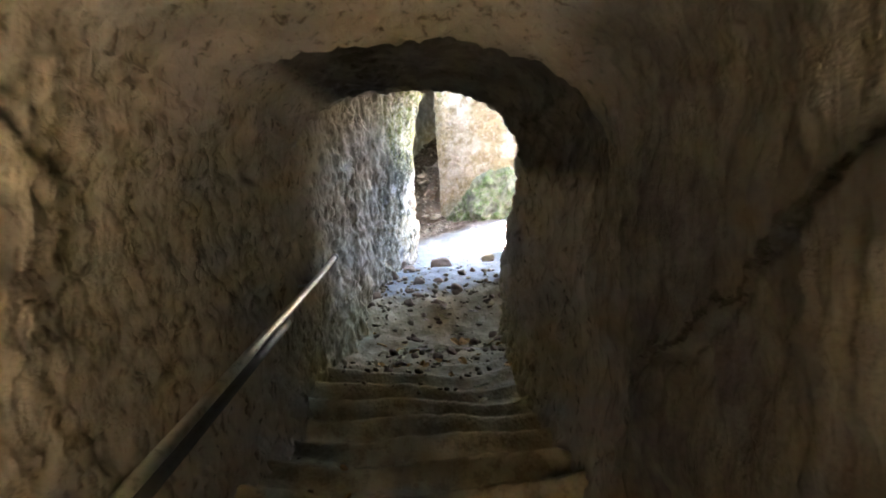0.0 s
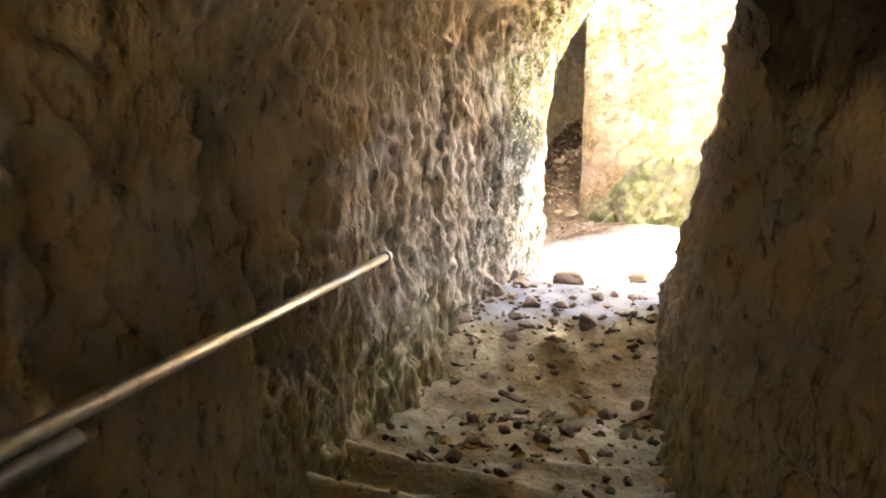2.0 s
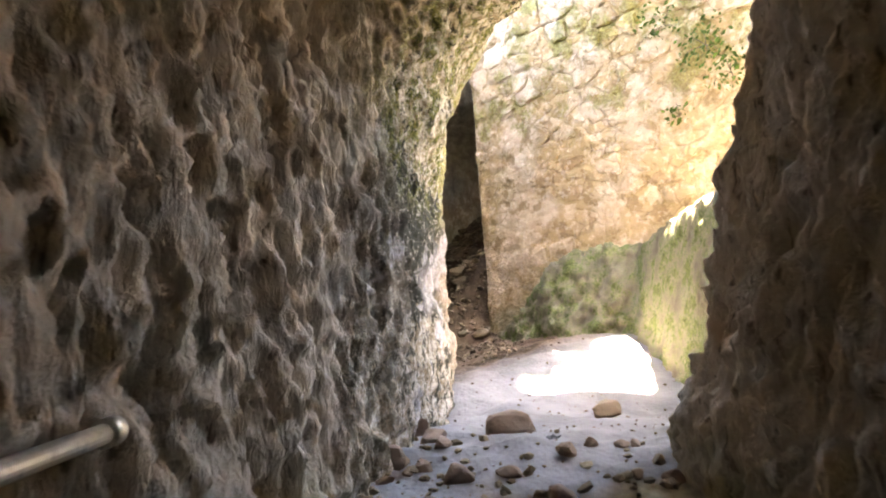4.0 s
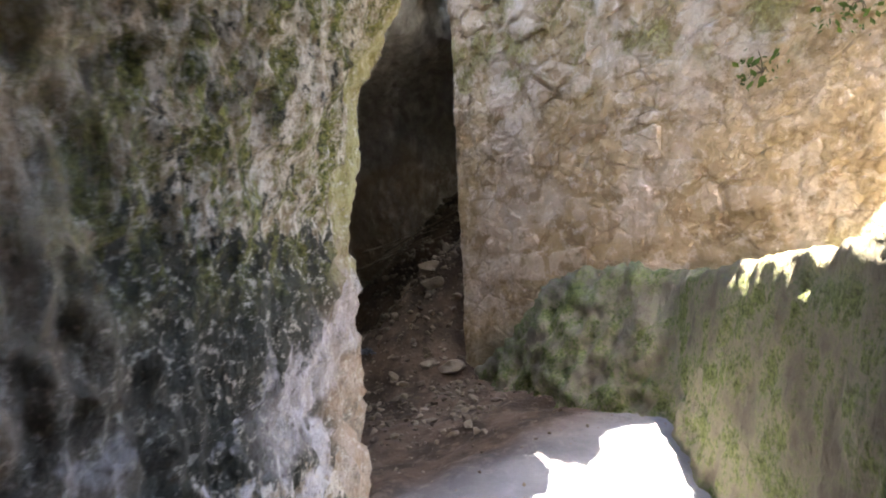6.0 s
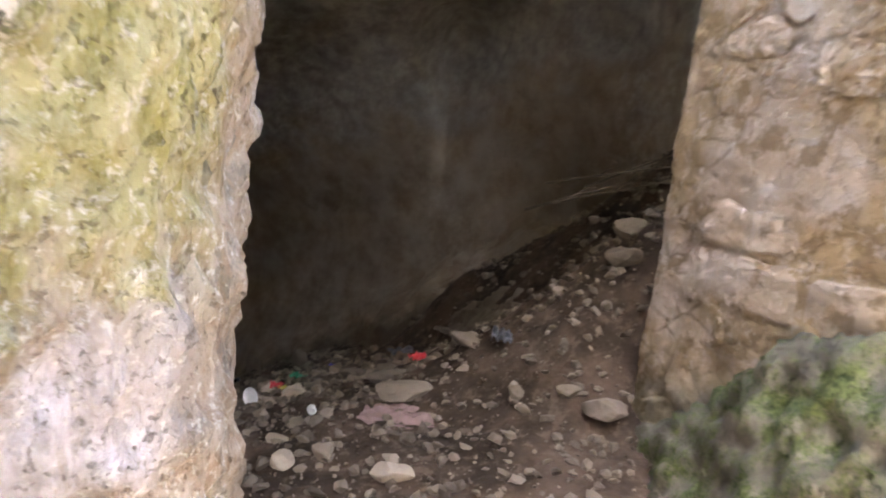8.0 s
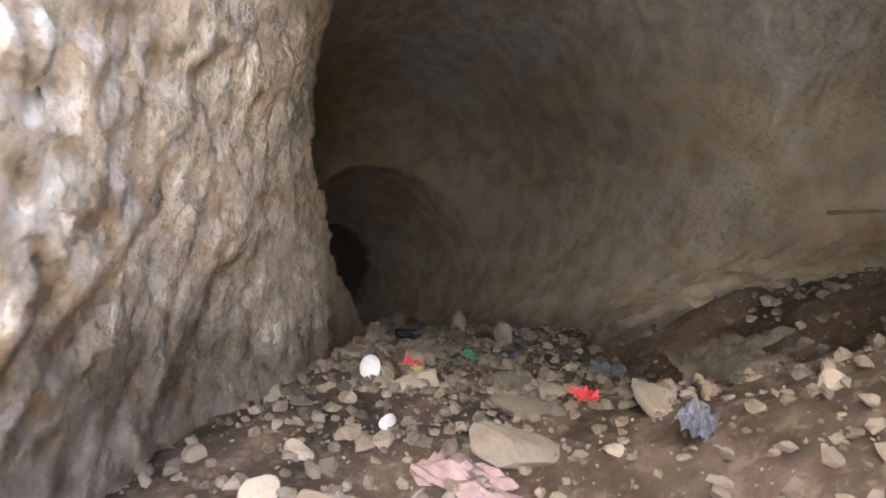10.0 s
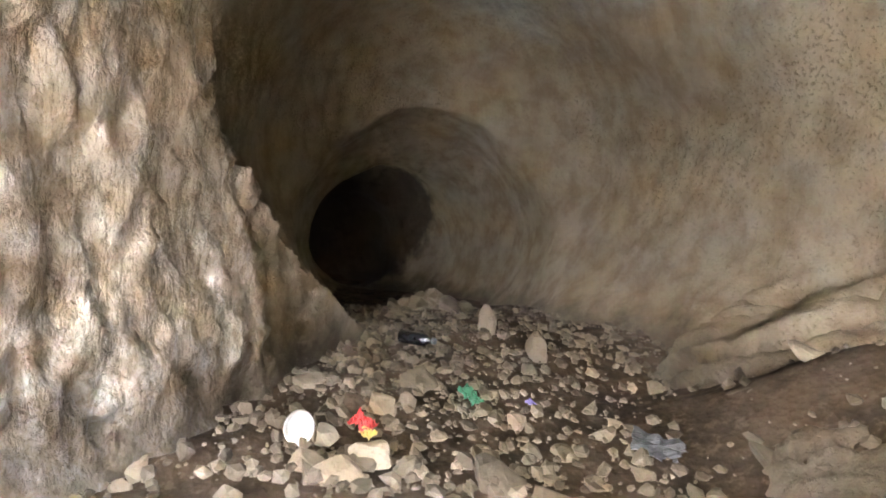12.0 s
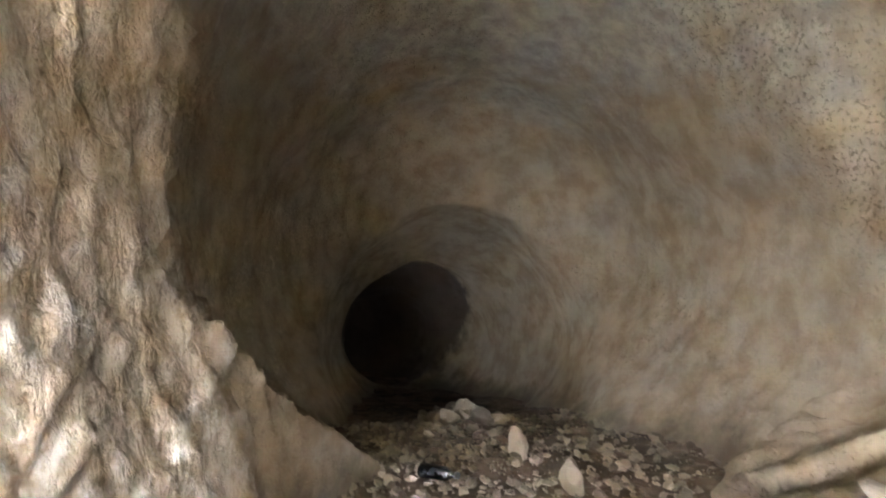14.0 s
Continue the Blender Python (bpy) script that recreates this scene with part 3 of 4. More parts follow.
def masonry_material():
    """Rubble stones under worn pinkish lime, moss and damp high up."""
    k = Net("lime_washed_masonry", 0.92, 0.25)
    x, y, z = k.xyz()
    info = k.n.new("ShaderNodeObjectInfo").outputs["Random"]
    mid = k.noise(6.0, 6.0, 0.62)
    fine = k.noise(55.0, 5.0, 0.7)
    col = k.mix(k.ramp(k.math("ADD", k.math("MULTIPLY", info, 0.6), k.math("MULTIPLY", mid, 0.5)), 0.25, 0.85), (0.36, 0.245, 0.135), (0.62, 0.49, 0.36))
    col = k.mix(k.math("MULTIPLY", k.ramp(info, 0.78, 0.8), 0.75), col, (0.40, 0.275, 0.135))
    lime = k.noise(2.1, 6.0, 0.6)
    col = k.mix(k.math("MULTIPLY", k.ramp(lime, 0.44, 0.6), 0.75), col, k.mix(k.ramp(mid, 0.35, 0.65), (0.56, 0.43, 0.33), (0.66, 0.56, 0.47)))
    col = k.mix(k.math("MULTIPLY", k.ramp(k.noise(7.0, 6.0, 0.62), 0.54, 0.6), 0.7), col, (0.29, 0.195, 0.105))
    warp = k.n.new("ShaderNodeMix")
    warp.data_type, warp.blend_type = "RGBA", "ADD"
    warp.inputs[0].default_value = 0.1
    wob = k.n.new("ShaderNodeTexNoise")
    wob.inputs["Scale"].default_value, wob.inputs["Detail"].default_value = 6.0, 5.0
    k.l.new(k.co, wob.inputs["Vector"])
    k.l.new(k.co, warp.inputs[6]), k.l.new(wob.outputs[1], warp.inputs[7])
    joint = k.cells(1.0, k.scaled(5.0, 5.0, 8.0, warp.outputs[2]), "DISTANCE_TO_EDGE")
    bare = k.ramp(k.noise(2.9, 5.0, 0.6), 0.46, 0.56)
    col = k.mix(k.math("MULTIPLY", k.math("MULTIPLY", k.ramp(joint, 0.06, 0.01), bare), 0.45), col, (0.22, 0.15, 0.09))
    col = k.mix(k.math("MULTIPLY", k.ramp(k.noise(16.0, 7.0, 0.7), 0.52, 0.62), 0.5), col, (0.70, 0.57, 0.45))
    green = k.math("MULTIPLY", k.ramp(k.noise(3.1, 6.0, 0.65), 0.47, 0.6), k.ramp(z, 2.45, 2.9))
    col = k.mix(k.math("MULTIPLY", green, 0.8), col, k.mix(k.ramp(fine, 0.35, 0.65), (0.15, 0.13, 0.035), (0.30, 0.28, 0.09)))
    low = k.ramp(k.math("ADD", k.math("SUBTRACT", z, k.math("MULTIPLY", x, 0.35)), k.math("MULTIPLY", mid, 0.25)), 1.42, 1.28)
    col = k.mix(k.math("MULTIPLY", low, 0.6), col, (0.20, 0.19, 0.10))
    flake = k.math("MULTIPLY", k.ramp(k.noise(11.0, 7.0, 0.68), 0.46, 0.55), 0.32)
    h = k.math("ADD", k.math("ADD", mid, k.math("MULTIPLY", fine, 0.5)), k.math("ADD", flake, k.math("MULTIPLY", k.math("MULTIPLY", k.ramp(joint, 0.0, 0.1), bare), 0.22)))
    return k.done(col, k.bump(h, 0.035, 1.0))


MASONRY = masonry_material()


def masonry_wall():
    """The wall of lime-pointed rubble that closes the court, its stones one by one."""
    base = Matrix.Translation((MASONRY_AT[0], MASONRY_AT[1], 0)) @ Matrix.Rotation(math.atan2(-0.667, 0.745), 4, "Z")
    length, low, high, thick = 3.2, 0.9, 4.1, 0.45
    nx, nz = 200, 200
    grid = []
    for i in range(nx + 1):
        for j in range(nz + 1):
            u, z = length * i / nx, low + (high - low) * j / nz
            edge = 0.03 * noise.noise(Vector((0, z * 2.3, 4.0))) if i == 0 else 0
            p = Vector((u + edge, -0.003 + 0.013 * noise.noise(Vector((u * 3.1, z * 3.1, 0))) + 0.010 * noise.noise(Vector((u * 8, z * 8, 5))) + 0.010 * noise.noise(Vector((u * 17, z * 17, 2))) + 0.006 * noise.noise(Vector((u * 38, z * 38, 7))), z))
            grid.append(p)
    bm = bmesh.new()
    vs = [bm.verts.new(p) for p in grid]
    at = lambda i, j: vs[i * (nz + 1) + j]
    for i in range(nx):
        for j in range(nz):
            bm.faces.new((at(i, j), at(i + 1, j), at(i + 1, j + 1), at(i, j + 1)))
    back = [bm.verts.new((p.x, thick, p.z)) for p in (grid[j] for j in range(nz + 1))]
    for j in range(nz):
        bm.faces.new((at(0, j), at(0, j + 1), back[j + 1], back[j]))
    far = [bm.verts.new((length, thick, low)), bm.verts.new((length, thick, high))]
    bm.faces.new([far[0], far[1], back[nz], back[0]])
    bm.faces.new([at(i, nz) for i in range(nx + 1)] + [far[1], back[nz]])
    for f in bm.faces:
        f.smooth = True
    me = bpy.data.meshes.new("wall_masonry")
    bm.to_mesh(me)
    bm.free()
    me.materials.append(MASONRY)
    wall = tagged(new("wall_masonry", me), "old rubble masonry wall with worn pinkish lime pointing", "wall", kind="structure")
    wall.matrix_basis = base
    rnd = random.Random(5)
    seeds, z = [], 0.95
    while z < 3.75:
        h = rnd.uniform(0.11, 0.19)
        u = rnd.uniform(-0.05, 0.05)
        while u < 2.35:
            seeds.append((u + rnd.uniform(-0.03, 0.03), z + rnd.uniform(-0.035, 0.035)))
            u += rnd.uniform(0.14, 0.36)
        z += h
    spots = np.array(seeds) * (0.7, 1.0)
    for n, (u, z) in enumerate(seeds[:300]):
        if u < -0.02:
            continue
        cell = [(-0.01 + 0.012 * math.sin(9 * z), z - 0.2), (u + 0.25, z - 0.2), (u + 0.25, z + 0.2), (-0.01 + 0.012 * math.sin(9 * z), z + 0.2)]
        cell = [(max(p, u - 0.25), q) for p, q in cell]
        near = np.argsort(((spots - (0.7 * u, z)) ** 2).sum(1))[1:15]
        for a, b in spots[near]:
            cell = clipped(cell, ((u + a / 0.7) / 2, (z + b) / 2), ((a - 0.7 * u) * 0.7, b - z))
        if len(cell) > 2:
            part("stone", cell_stone(cell, n, rnd), MASONRY, wall)


def clipped(poly, at, away):
    """What is left of a convex polygon on the near side of a line."""
    side = [(p - at[0]) * away[0] + (q - at[1]) * away[1] for p, q in poly]
    out = []
    for i, (p, q) in enumerate(poly):
        j = (i + 1) % len(poly)
        if side[i] <= 0:
            out.append((p, q))
        if (side[i] < 0) != (side[j] < 0) and side[i] != side[j]:
            t = side[i] / (side[i] - side[j])
            out.append((p + (poly[j][0] - p) * t, q + (poly[j][1] - q) * t))
    return out


def cell_stone(cell, seed, rnd):
    """An irregular facing stone with worn edges that fills its cell but for the joint."""
    c = Vector((sum(p for p, _ in cell) / len(cell), sum(q for _, q in cell) / len(cell)))
    ring = []
    for i, (p, q) in enumerate(cell):
        a, b = Vector((p, q)), Vector(cell[(i + 1) % len(cell)])
        for t in (0.12, 0.5, 0.88):
            ring.append(a.lerp(b, t))
    proud = rnd.uniform(-0.011, 0.014) + (0.016 if c.y > 3.05 else 0)
    lean = Vector((rnd.uniform(-0.1, 0.1), rnd.uniform(-0.1, 0.1)))
    bm = bmesh.new()
    rows = []
    for inset, depth in ((0.003, 0.11), (0.004, 0.008 - proud), (0.012, 0.001 - proud), (0.032, -0.003 - proud)):
        row = []
        for k, p in enumerate(ring):
            d = p - c
            e = p - d.normalized() * min(inset + 0.035 * abs(noise.noise(Vector((p.x * 16, p.y * 16, seed)))), d.length * 0.7)
            rough = 0.010 * noise.noise(Vector((p.x * 22, p.y * 22, seed + inset * 90)))
            row.append(bm.verts.new((e.x, depth + (lean.dot(e - c) + rough if depth < 0.1 else 0), e.y)))
        rows.append(row)
    mid = bm.verts.new((c.x, -0.005 - proud, c.y))
    m = len(ring)
    for a, b in zip(rows, rows[1:]):
        for k in range(m):
            bm.faces.new((a[k], a[(k + 1) % m], b[(k + 1) % m], b[k]))
    for k in range(m):
        bm.faces.new((rows[-1][k], rows[-1][(k + 1) % m], mid))
    return bm


def tube_mesh(points, radius, sides=12, cap=True):
    """A bmesh pipe along points; radius may be a list."""
    bm = bmesh.new()
    rings = []
    pts = [Vector(p) for p in points]
    rad = radius if isinstance(radius, (list, tuple)) else [radius] * len(pts)
    for i, p in enumerate(pts):
        t = (pts[min(i + 1, len(pts) - 1)] - pts[max(i - 1, 0)]).normalized()
        a = t.orthogonal().normalized() if i == 0 else (rings[-1][1] - t * rings[-1][1].dot(t)).normalized()
        b = t.cross(a)
        rings.append(([bm.verts.new(p + (a * math.cos(q) + b * math.sin(q)) * rad[i]) for q in (2 * math.pi * s / sides for s in range(sides))], a))
    for (r0, _), (r1, _) in zip(rings, rings[1:]):
        for s in range(sides):
            f = bm.faces.new((r0[s], r0[(s + 1) % sides], r1[(s + 1) % sides], r1[s]))
            f.smooth = True
    if cap:
        bm.faces.new(rings[0][0][::-1])
        bm.faces.new(rings[-1][0])
    return bm


def metal_material(name, color, rough, metal):
    k = Net(name, rough, 0.5)
    k.b.inputs["Metallic"].default_value = metal
    col = k.mix(k.ramp(k.noise(30.0, 5.0, 0.7), 0.5, 0.7), color, tuple(c * 0.55 for c in color))
    k.l.new(k.math("ADD", k.math("MULTIPLY", k.noise(12.0), 0.25), rough - 0.12), k.b.inputs["Roughness"])
    return k.done(col, k.bump(k.noise(160.0), 0.0008, 0.4))


STEEL = metal_material("galvanised_steel", (0.62, 0.60, 0.56), 0.38, 1.0)
BLACK_PIPE = metal_material("black_painted_steel", (0.03, 0.03, 0.03), 0.45, 0.0)


def handrail():
    rail = tagged(new("handrail"), "galvanised steel pipe handrail fixed along the hewn wall", "handrail")
    part("pipe", tube_mesh([(-0.72, 1.6, 0.80), (-0.76, 3.0, 0.86), (-0.80, 4.5, 0.925), (-0.86, 5.74, 0.966)], 0.0185, 16), STEEL, rail)
    part("end_ring", tube_mesh([(-0.858, 5.71, 0.965), (-0.861, 5.755, 0.967)], 0.027, 16), STEEL, rail)
    part("sleeve", tube_mesh([(-0.712, 1.6, 0.762), (-0.752, 3.0, 0.822), (-0.764, 3.5, 0.844)], 0.022, 14), BLACK_PIPE, rail, "black steel pipe below the bright one")
    part("bracket", tube_mesh([(-0.80, 4.5, 0.915), (-0.86, 4.5, 0.90), (-1.1, 4.5, 0.90)], 0.008, 10), STEEL, rail)


masonry_wall()
handrail()


def hashed_spots(n, seed, box, weight):
    """Points of the ground in a box, thinned by weight(x, y)."""
    rnd = np.random.RandomState(seed)
    x, y = rnd.uniform(box[0], box[1], n), rnd.uniform(box[2], box[3], n)
    keep = rnd.rand(n) < weight(x, y)
    x, y = x[keep], y[keep]
    z = ground_height(x, y)
    inside = void(x, y, z + 0.06) < 0.02
    p = np.stack([x, y, z], 1)[inside]
    rough = 0.35 + 0.65 * smooth(p[:, 1], 5.6, 6.4)
    p[:, 2] += rough * (0.035 * vnoise(p / 0.4) + 0.02 * vnoise(p / 0.15 + 5))
    return p


def rubble(name, spots, sizes, material, label, seed, flat=0.7):
    """Loose stones that nobody could count, as one object."""
    rnd = np.random.RandomState(seed)
    shapes = []
    for i in range(10):
        me = stone_mesh("shape", seed * 20 + i, material, flat, 1, 0.3, 0.2, 0.18)
        v = np.array([q.co for q in me.vertices])
        f = np.array([list(q.vertices) for q in me.polygons])
        shapes.append((v, f))
        bpy.data.meshes.remove(me)
    vs, fs, base = [], [], 0
    for p in spots:
        v, f = shapes[rnd.randint(len(shapes))]
        size = sizes[0] + (sizes[1] - sizes[0]) * rnd.rand() ** 3
        a, b = rnd.uniform(0, 6.28), rnd.normal(0, 0.35)
        turn = np.array(Euler((b, rnd.normal(0, 0.35), a)).to_matrix())
        vs.append((v * size * rnd.uniform(0.75, 1.25, 3)) @ turn.T + p + (0, 0, size * 0.14))
        fs.append(f + base)
        base += len(v)
    return tagged(mesh_from(name, np.concatenate(vs), np.concatenate(fs), material, False), label, "rubble", kind="stuff")


def near_bed(x, y):
    """How thick the rubble lies: thick on the slope before the sill and in the cave, thin on the trodden earth."""
    slope = np.exp(-((y - 7.0) / 0.45) ** 2) * (0.5 + 0.5 * smooth(-x, -0.3, 0.4))
    stair = 0.3 * smooth(y, 4.2, 5.6) * (1 - smooth(y, 6.9, 7.3)) + 0.02 * (y < 5)
    cave = smooth(y, 9.5, 10.3) * (1 - smooth(x, 0.0, 0.4))
    band = np.exp(-(((y - 11.35) - 0.25 * (-1.6 - x)) / 0.62) ** 2)
    bald = np.exp(-(((x + 1.85) / 0.4) ** 2 + ((y - 12.35) / 0.38) ** 2))
    cave = cave * (0.5 + 0.5 * band * smooth(-x, 0.9, 1.6)) * (1 - 0.9 * bald) + 0.6 * smooth(y, 10.9, 11.3) * smooth(x, -1.0, -0.4)
    return np.clip(np.maximum(np.maximum(slope, stair), cave * smooth(y, 9.4, 9.9)), 0, 1)


def loose_stones(material, box, n, sizes, seed, label, weight):
    shapes = [stone_mesh("stone", seed + i, material, 0.75, 2, 0.3, 0.25, 0.17) for i in range(8)]
    rnd = random.Random(seed)
    for p in hashed_spots(n, seed, box, weight):
        size = rnd.uniform(*sizes)
        ob = new("stone", rnd.choice(shapes))
        ob.matrix_basis = Matrix.Translation((p[0], p[1], p[2] + size * 0.17)) @ Euler((rnd.gauss(0, 0.25), rnd.gauss(0, 0.25), rnd.uniform(0, 6.28))).to_matrix().to_4x4() @ Matrix.Diagonal((size * rnd.uniform(0.8, 1.35), size, size * rnd.uniform(0.7, 1.1), 1))
        tagged(ob, label, "stone", "loose stones on the floor")


def stone_at(x, y, size, material, label, seed, z=None, stretch=(1.2, 1.0, 0.8), turn=0.0, tilt=0.0):
    ob = new("stone", stone_mesh("stone", seed, material, 1.0, 3, 0.3, 0.35, 0.24))
    h = float(ground_height(np.array([x]), np.array([y]))[0]) + size * stretch[2] * 0.24 if z is None else z
    ob.matrix_basis = Matrix.Translation((x, y, h)) @ Euler((tilt, 0, turn)).to_matrix().to_4x4() @ Matrix.Diagonal((size * stretch[0], size * stretch[1], size * stretch[2], 1))
    return tagged(ob, label, "stone")


rubble("rubble_stair", hashed_spots(5200, 3, (-0.95, 0.65, 1.0, 7.9), near_bed), (0.012, 0.075), RUBBLE_STAIR, "small broken stones and grit over the steps and sill slope", 4)
rubble("rubble_cave", hashed_spots(17000, 5, (-4.5, 0.3, 9.4, 13.2), near_bed), (0.012, 0.075), RUBBLE, "pale broken limestone rubble covering the cave floor", 6)
rubble("grit_court", hashed_spots(1500, 8, (-0.4, 1.2, 7.6, 10.8), lambda x, y: 0.35 + 0 * x), (0.006, 0.028), RUBBLE, "fine grit scattered on the earth of the court", 9)
loose_stones(RUBBLE, (-4.2, 0.1, 9.8, 13.0), 190, (0.04, 0.095), 500, "pale broken limestone lump lying in the cave rubble", near_bed)
loose_stones(RUBBLE_BROWN, (-0.85, 0.5, 5.6, 7.9), 170, (0.04, 0.11), 600, "brown broken stone lying on the sill slope", near_bed)
stone_at(-0.06, 7.72, 0.2, RUBBLE_BROWN, "large reddish-brown stone on the dusty sill slope", 701, turn=0.4)
for x, y, size, seed, turn in ((-0.5, 7.86, 0.16, 721, 0.3), (-0.40, 7.70, 0.12, 722, 1.2), (-0.56, 7.42, 0.13, 723, 2.0), (0.07, 7.08, 0.14, 724, 0.8), (-0.3, 7.28, 0.11, 725, 2.6), (-0.58, 7.64, 0.1, 726, 1.7)):
    stone_at(x, y, size, RUBBLE_BROWN, "broken brown stone lying on the dusty sill slope", seed, turn=turn)
stone_at(0.45, 8.25, 0.13, RUBBLE, "grey stone on the dusty sill", 702)
stone_at(-0.12, 10.86, 0.14, RUBBLE, "squared pale block at the masonry foot", 703, stretch=(1.3, 1.0, 0.9))
stone_at(-0.28, 10.92, 0.1, RUBBLE, "rounded pale stone beside the masonry foot", 704, stretch=(1.0, 1.0, 0.9))
stone_at(-0.27, 11.34, 0.13, RUBBLE, "pale stone lying on the rubble heap", 705, stretch=(1.4, 0.9, 0.8))
stone_at(-0.30, 11.5, 0.13, RUBBLE, "pale stone lying high on the rubble heap", 706)
stone_at(-3.16, 12.2, 0.2, RUBBLE, "pale upright oval slab in the rubble", 707, stretch=(0.6, 0.4, 1.15), tilt=0.2)
stone_at(-2.73, 12.22, 0.2, RUBBLE, "pale upright squared slab in the rubble", 708, stretch=(0.75, 0.4, 0.95), tilt=0.15)
stone_at(-1.53, 12.2, 0.12, RUBBLE, "flat pale stone on dark earth", 709, stretch=(1.3, 0.8, 0.35))
stone_at(-1.3, 11.2, 0.2, RUBBLE, "broad flat rock bedded in the rubble", 710, stretch=(1.5, 0.9, 0.35), turn=0.5)
stone_at(-0.95, 11.35, 0.18, RUBBLE, "broad flat rock bedded in the rubble", 711, stretch=(1.3, 0.8, 0.4), turn=-0.4)

BEIGE_STONE = stone_material("beige_limestone", (0.24, 0.18, 0.125), (0.45, 0.37, 0.28))
for x, y, size, seed, turn in ((-1.86, 11.14, 0.11, 741, 0.3), (-1.78, 11.03, 0.12, 742, 1.1), (-1.87, 10.97, 0.09, 743, 2.2), (-2.03, 11.06, 0.08, 744, 0.7), (-2.43, 11.12, 0.1, 745, 1.9), (-2.2, 11.3, 0.1, 746, 2.7)):
    stone_at(x, y, size, BEIGE_STONE, "angular beige limestone block at the edge of the rubble", seed, stretch=(1.1, 0.95, 0.9), turn=turn)
for x, y, size, seed, turn in ((-1.66, 11.43, 0.2, 751, 0.2), (-1.03, 10.93, 0.22, 752, 0.9), (-2.45, 11.54, 0.13, 753, 2.0), (-1.5, 11.55, 0.16, 754, 1.3)):
    stone_at(x, y, size, RUBBLE, "broad low rock bedded in dark earth", seed, stretch=(1.3, 0.9, 0.45), turn=turn)
for x, y, size, seed, turn in ((-1.78, 11.73, 0.075, 761, 0.5), (-1.98, 12.06, 0.055, 762, 1.5), (-2.5, 12.35, 0.06, 763, 0.1), (-2.3, 12.4, 0.05, 764, 2.4), (-1.83, 12.56, 0.1, 765, 0.8), (-1.31, 10.4, 0.08, 766, 0.4), (-1.02, 10.35, 0.11, 767, 1.8), (-1.13, 10.24, 0.1, 768, 2.6), (-0.67, 10.28, 0.13, 769, 0.9), (-0.46, 10.89, 0.05, 770, 1.2), (-0.3, 11.56, 0.12, 771, 0.6)):
    stone_at(x, y, size, BEIGE_STONE, "small pale stone lying on dark earth", seed, stretch=(1.25, 0.9, 0.6), turn=turn)
heap = random.Random(44)
for n in range(16):
    a, r = heap.uniform(0, 6.28), heap.uniform(0, 0.3)
    x, y = -4.25 + r * math.cos(a), 12.4 + 0.8 * r * math.sin(a)
    z = float(ground_height(np.array([x]), np.array([y]))[0]) + 0.04 + 0.22 * (0.3 - r)
    tagged(stone_at(x, y, heap.uniform(0.08, 0.15), RUBBLE, "pale stone in a small heap inside the tube", 780 + n, z, turn=a), "pale stone in a small heap inside the tube", "stone", "stones of the small heap")


# ---- litter, leaves, sticks and plants ----
def plain(name, color, rough=0.5, spec=0.4, vary=0.25):
    k = Net(name, rough, spec)
    col = k.mix(k.ramp(k.noise(24.0, 4.0), 0.35, 0.7), color, tuple(c * (1 - vary) for c in color))
    return k.done(col, k.bump(k.noise(90.0), 0.002, 0.3))


RED_FOIL = plain("red_foil", (0.62, 0.035, 0.04), 0.3, 0.6)
GOLD_FOIL = plain("gold_foil", (0.55, 0.42, 0.10), 0.3, 0.6)
GREEN_FOIL = plain("green_foil", (0.02, 0.24, 0.13), 0.35, 0.6)
WHITE_PLASTIC = plain("white_plastic", (0.74, 0.73, 0.70), 0.4, 0.5, 0.12)
BLUE_PLASTIC = plain("grey_blue_plastic", (0.10, 0.105, 0.12), 0.3, 0.6)
PINK_CLOTH = plain("dusty_pink_cloth", (0.30, 0.20, 0.18), 0.95, 0.1)
TWIG = plain("dry_twig", (0.20, 0.155, 0.11), 0.9, 0.1)
DRY_LEAF = plain("dry_leaf", (0.55, 0.33, 0.13), 0.8, 0.2, 0.5)
PALE_LEAF = plain("pale_dry_leaf", (0.58, 0.49, 0.30), 0.8, 0.2, 0.35)
FRESH_LEAF = plain("green_leaf", (0.10, 0.16, 0.03), 0.6, 0.3, 0.4)


def on_ground(x, y, up=0.0):
    p = np.array([[x, y, float(ground_height(np.array([x]), np.array([y]))[0])]])
    p[:, 2] += (0.35 + 0.65 * smooth(p[:, 1], 5.6, 6.4)) * (0.035 * vnoise(p / 0.4) + 0.02 * vnoise(p / 0.15 + 5))
    return Vector(p[0]) + Vector((0, 0, up))


def crumpled(seed, size, lift=0.35, n=14):
    """A crumpled sheet of foil, cloth or film, with a thickness."""
    bm = bmesh.new()
    bmesh.ops.create_grid(bm, x_segments=n, y_segments=n, size=0.5)
    off = Vector((seed * 3.7, seed * 1.3, 0))
    for v in bm.verts:
        p = v.co.copy()
        h = abs(noise.noise(p * 3.1 + off)) + 0.5 * abs(noise.noise(p * 7.3 + off))
        r = p.length
        p *= 1 - 0.25 * abs(noise.noise(p * 2.2 - off))
        v.co = Vector((p.x * size[0], p.y * size[1], (h * lift + 0.25 * max(0, 0.4 - r)) * size[2]))
    bmesh.ops.solidify(bm, geom=bm.faces[:], thickness=0.0015)
    return bm


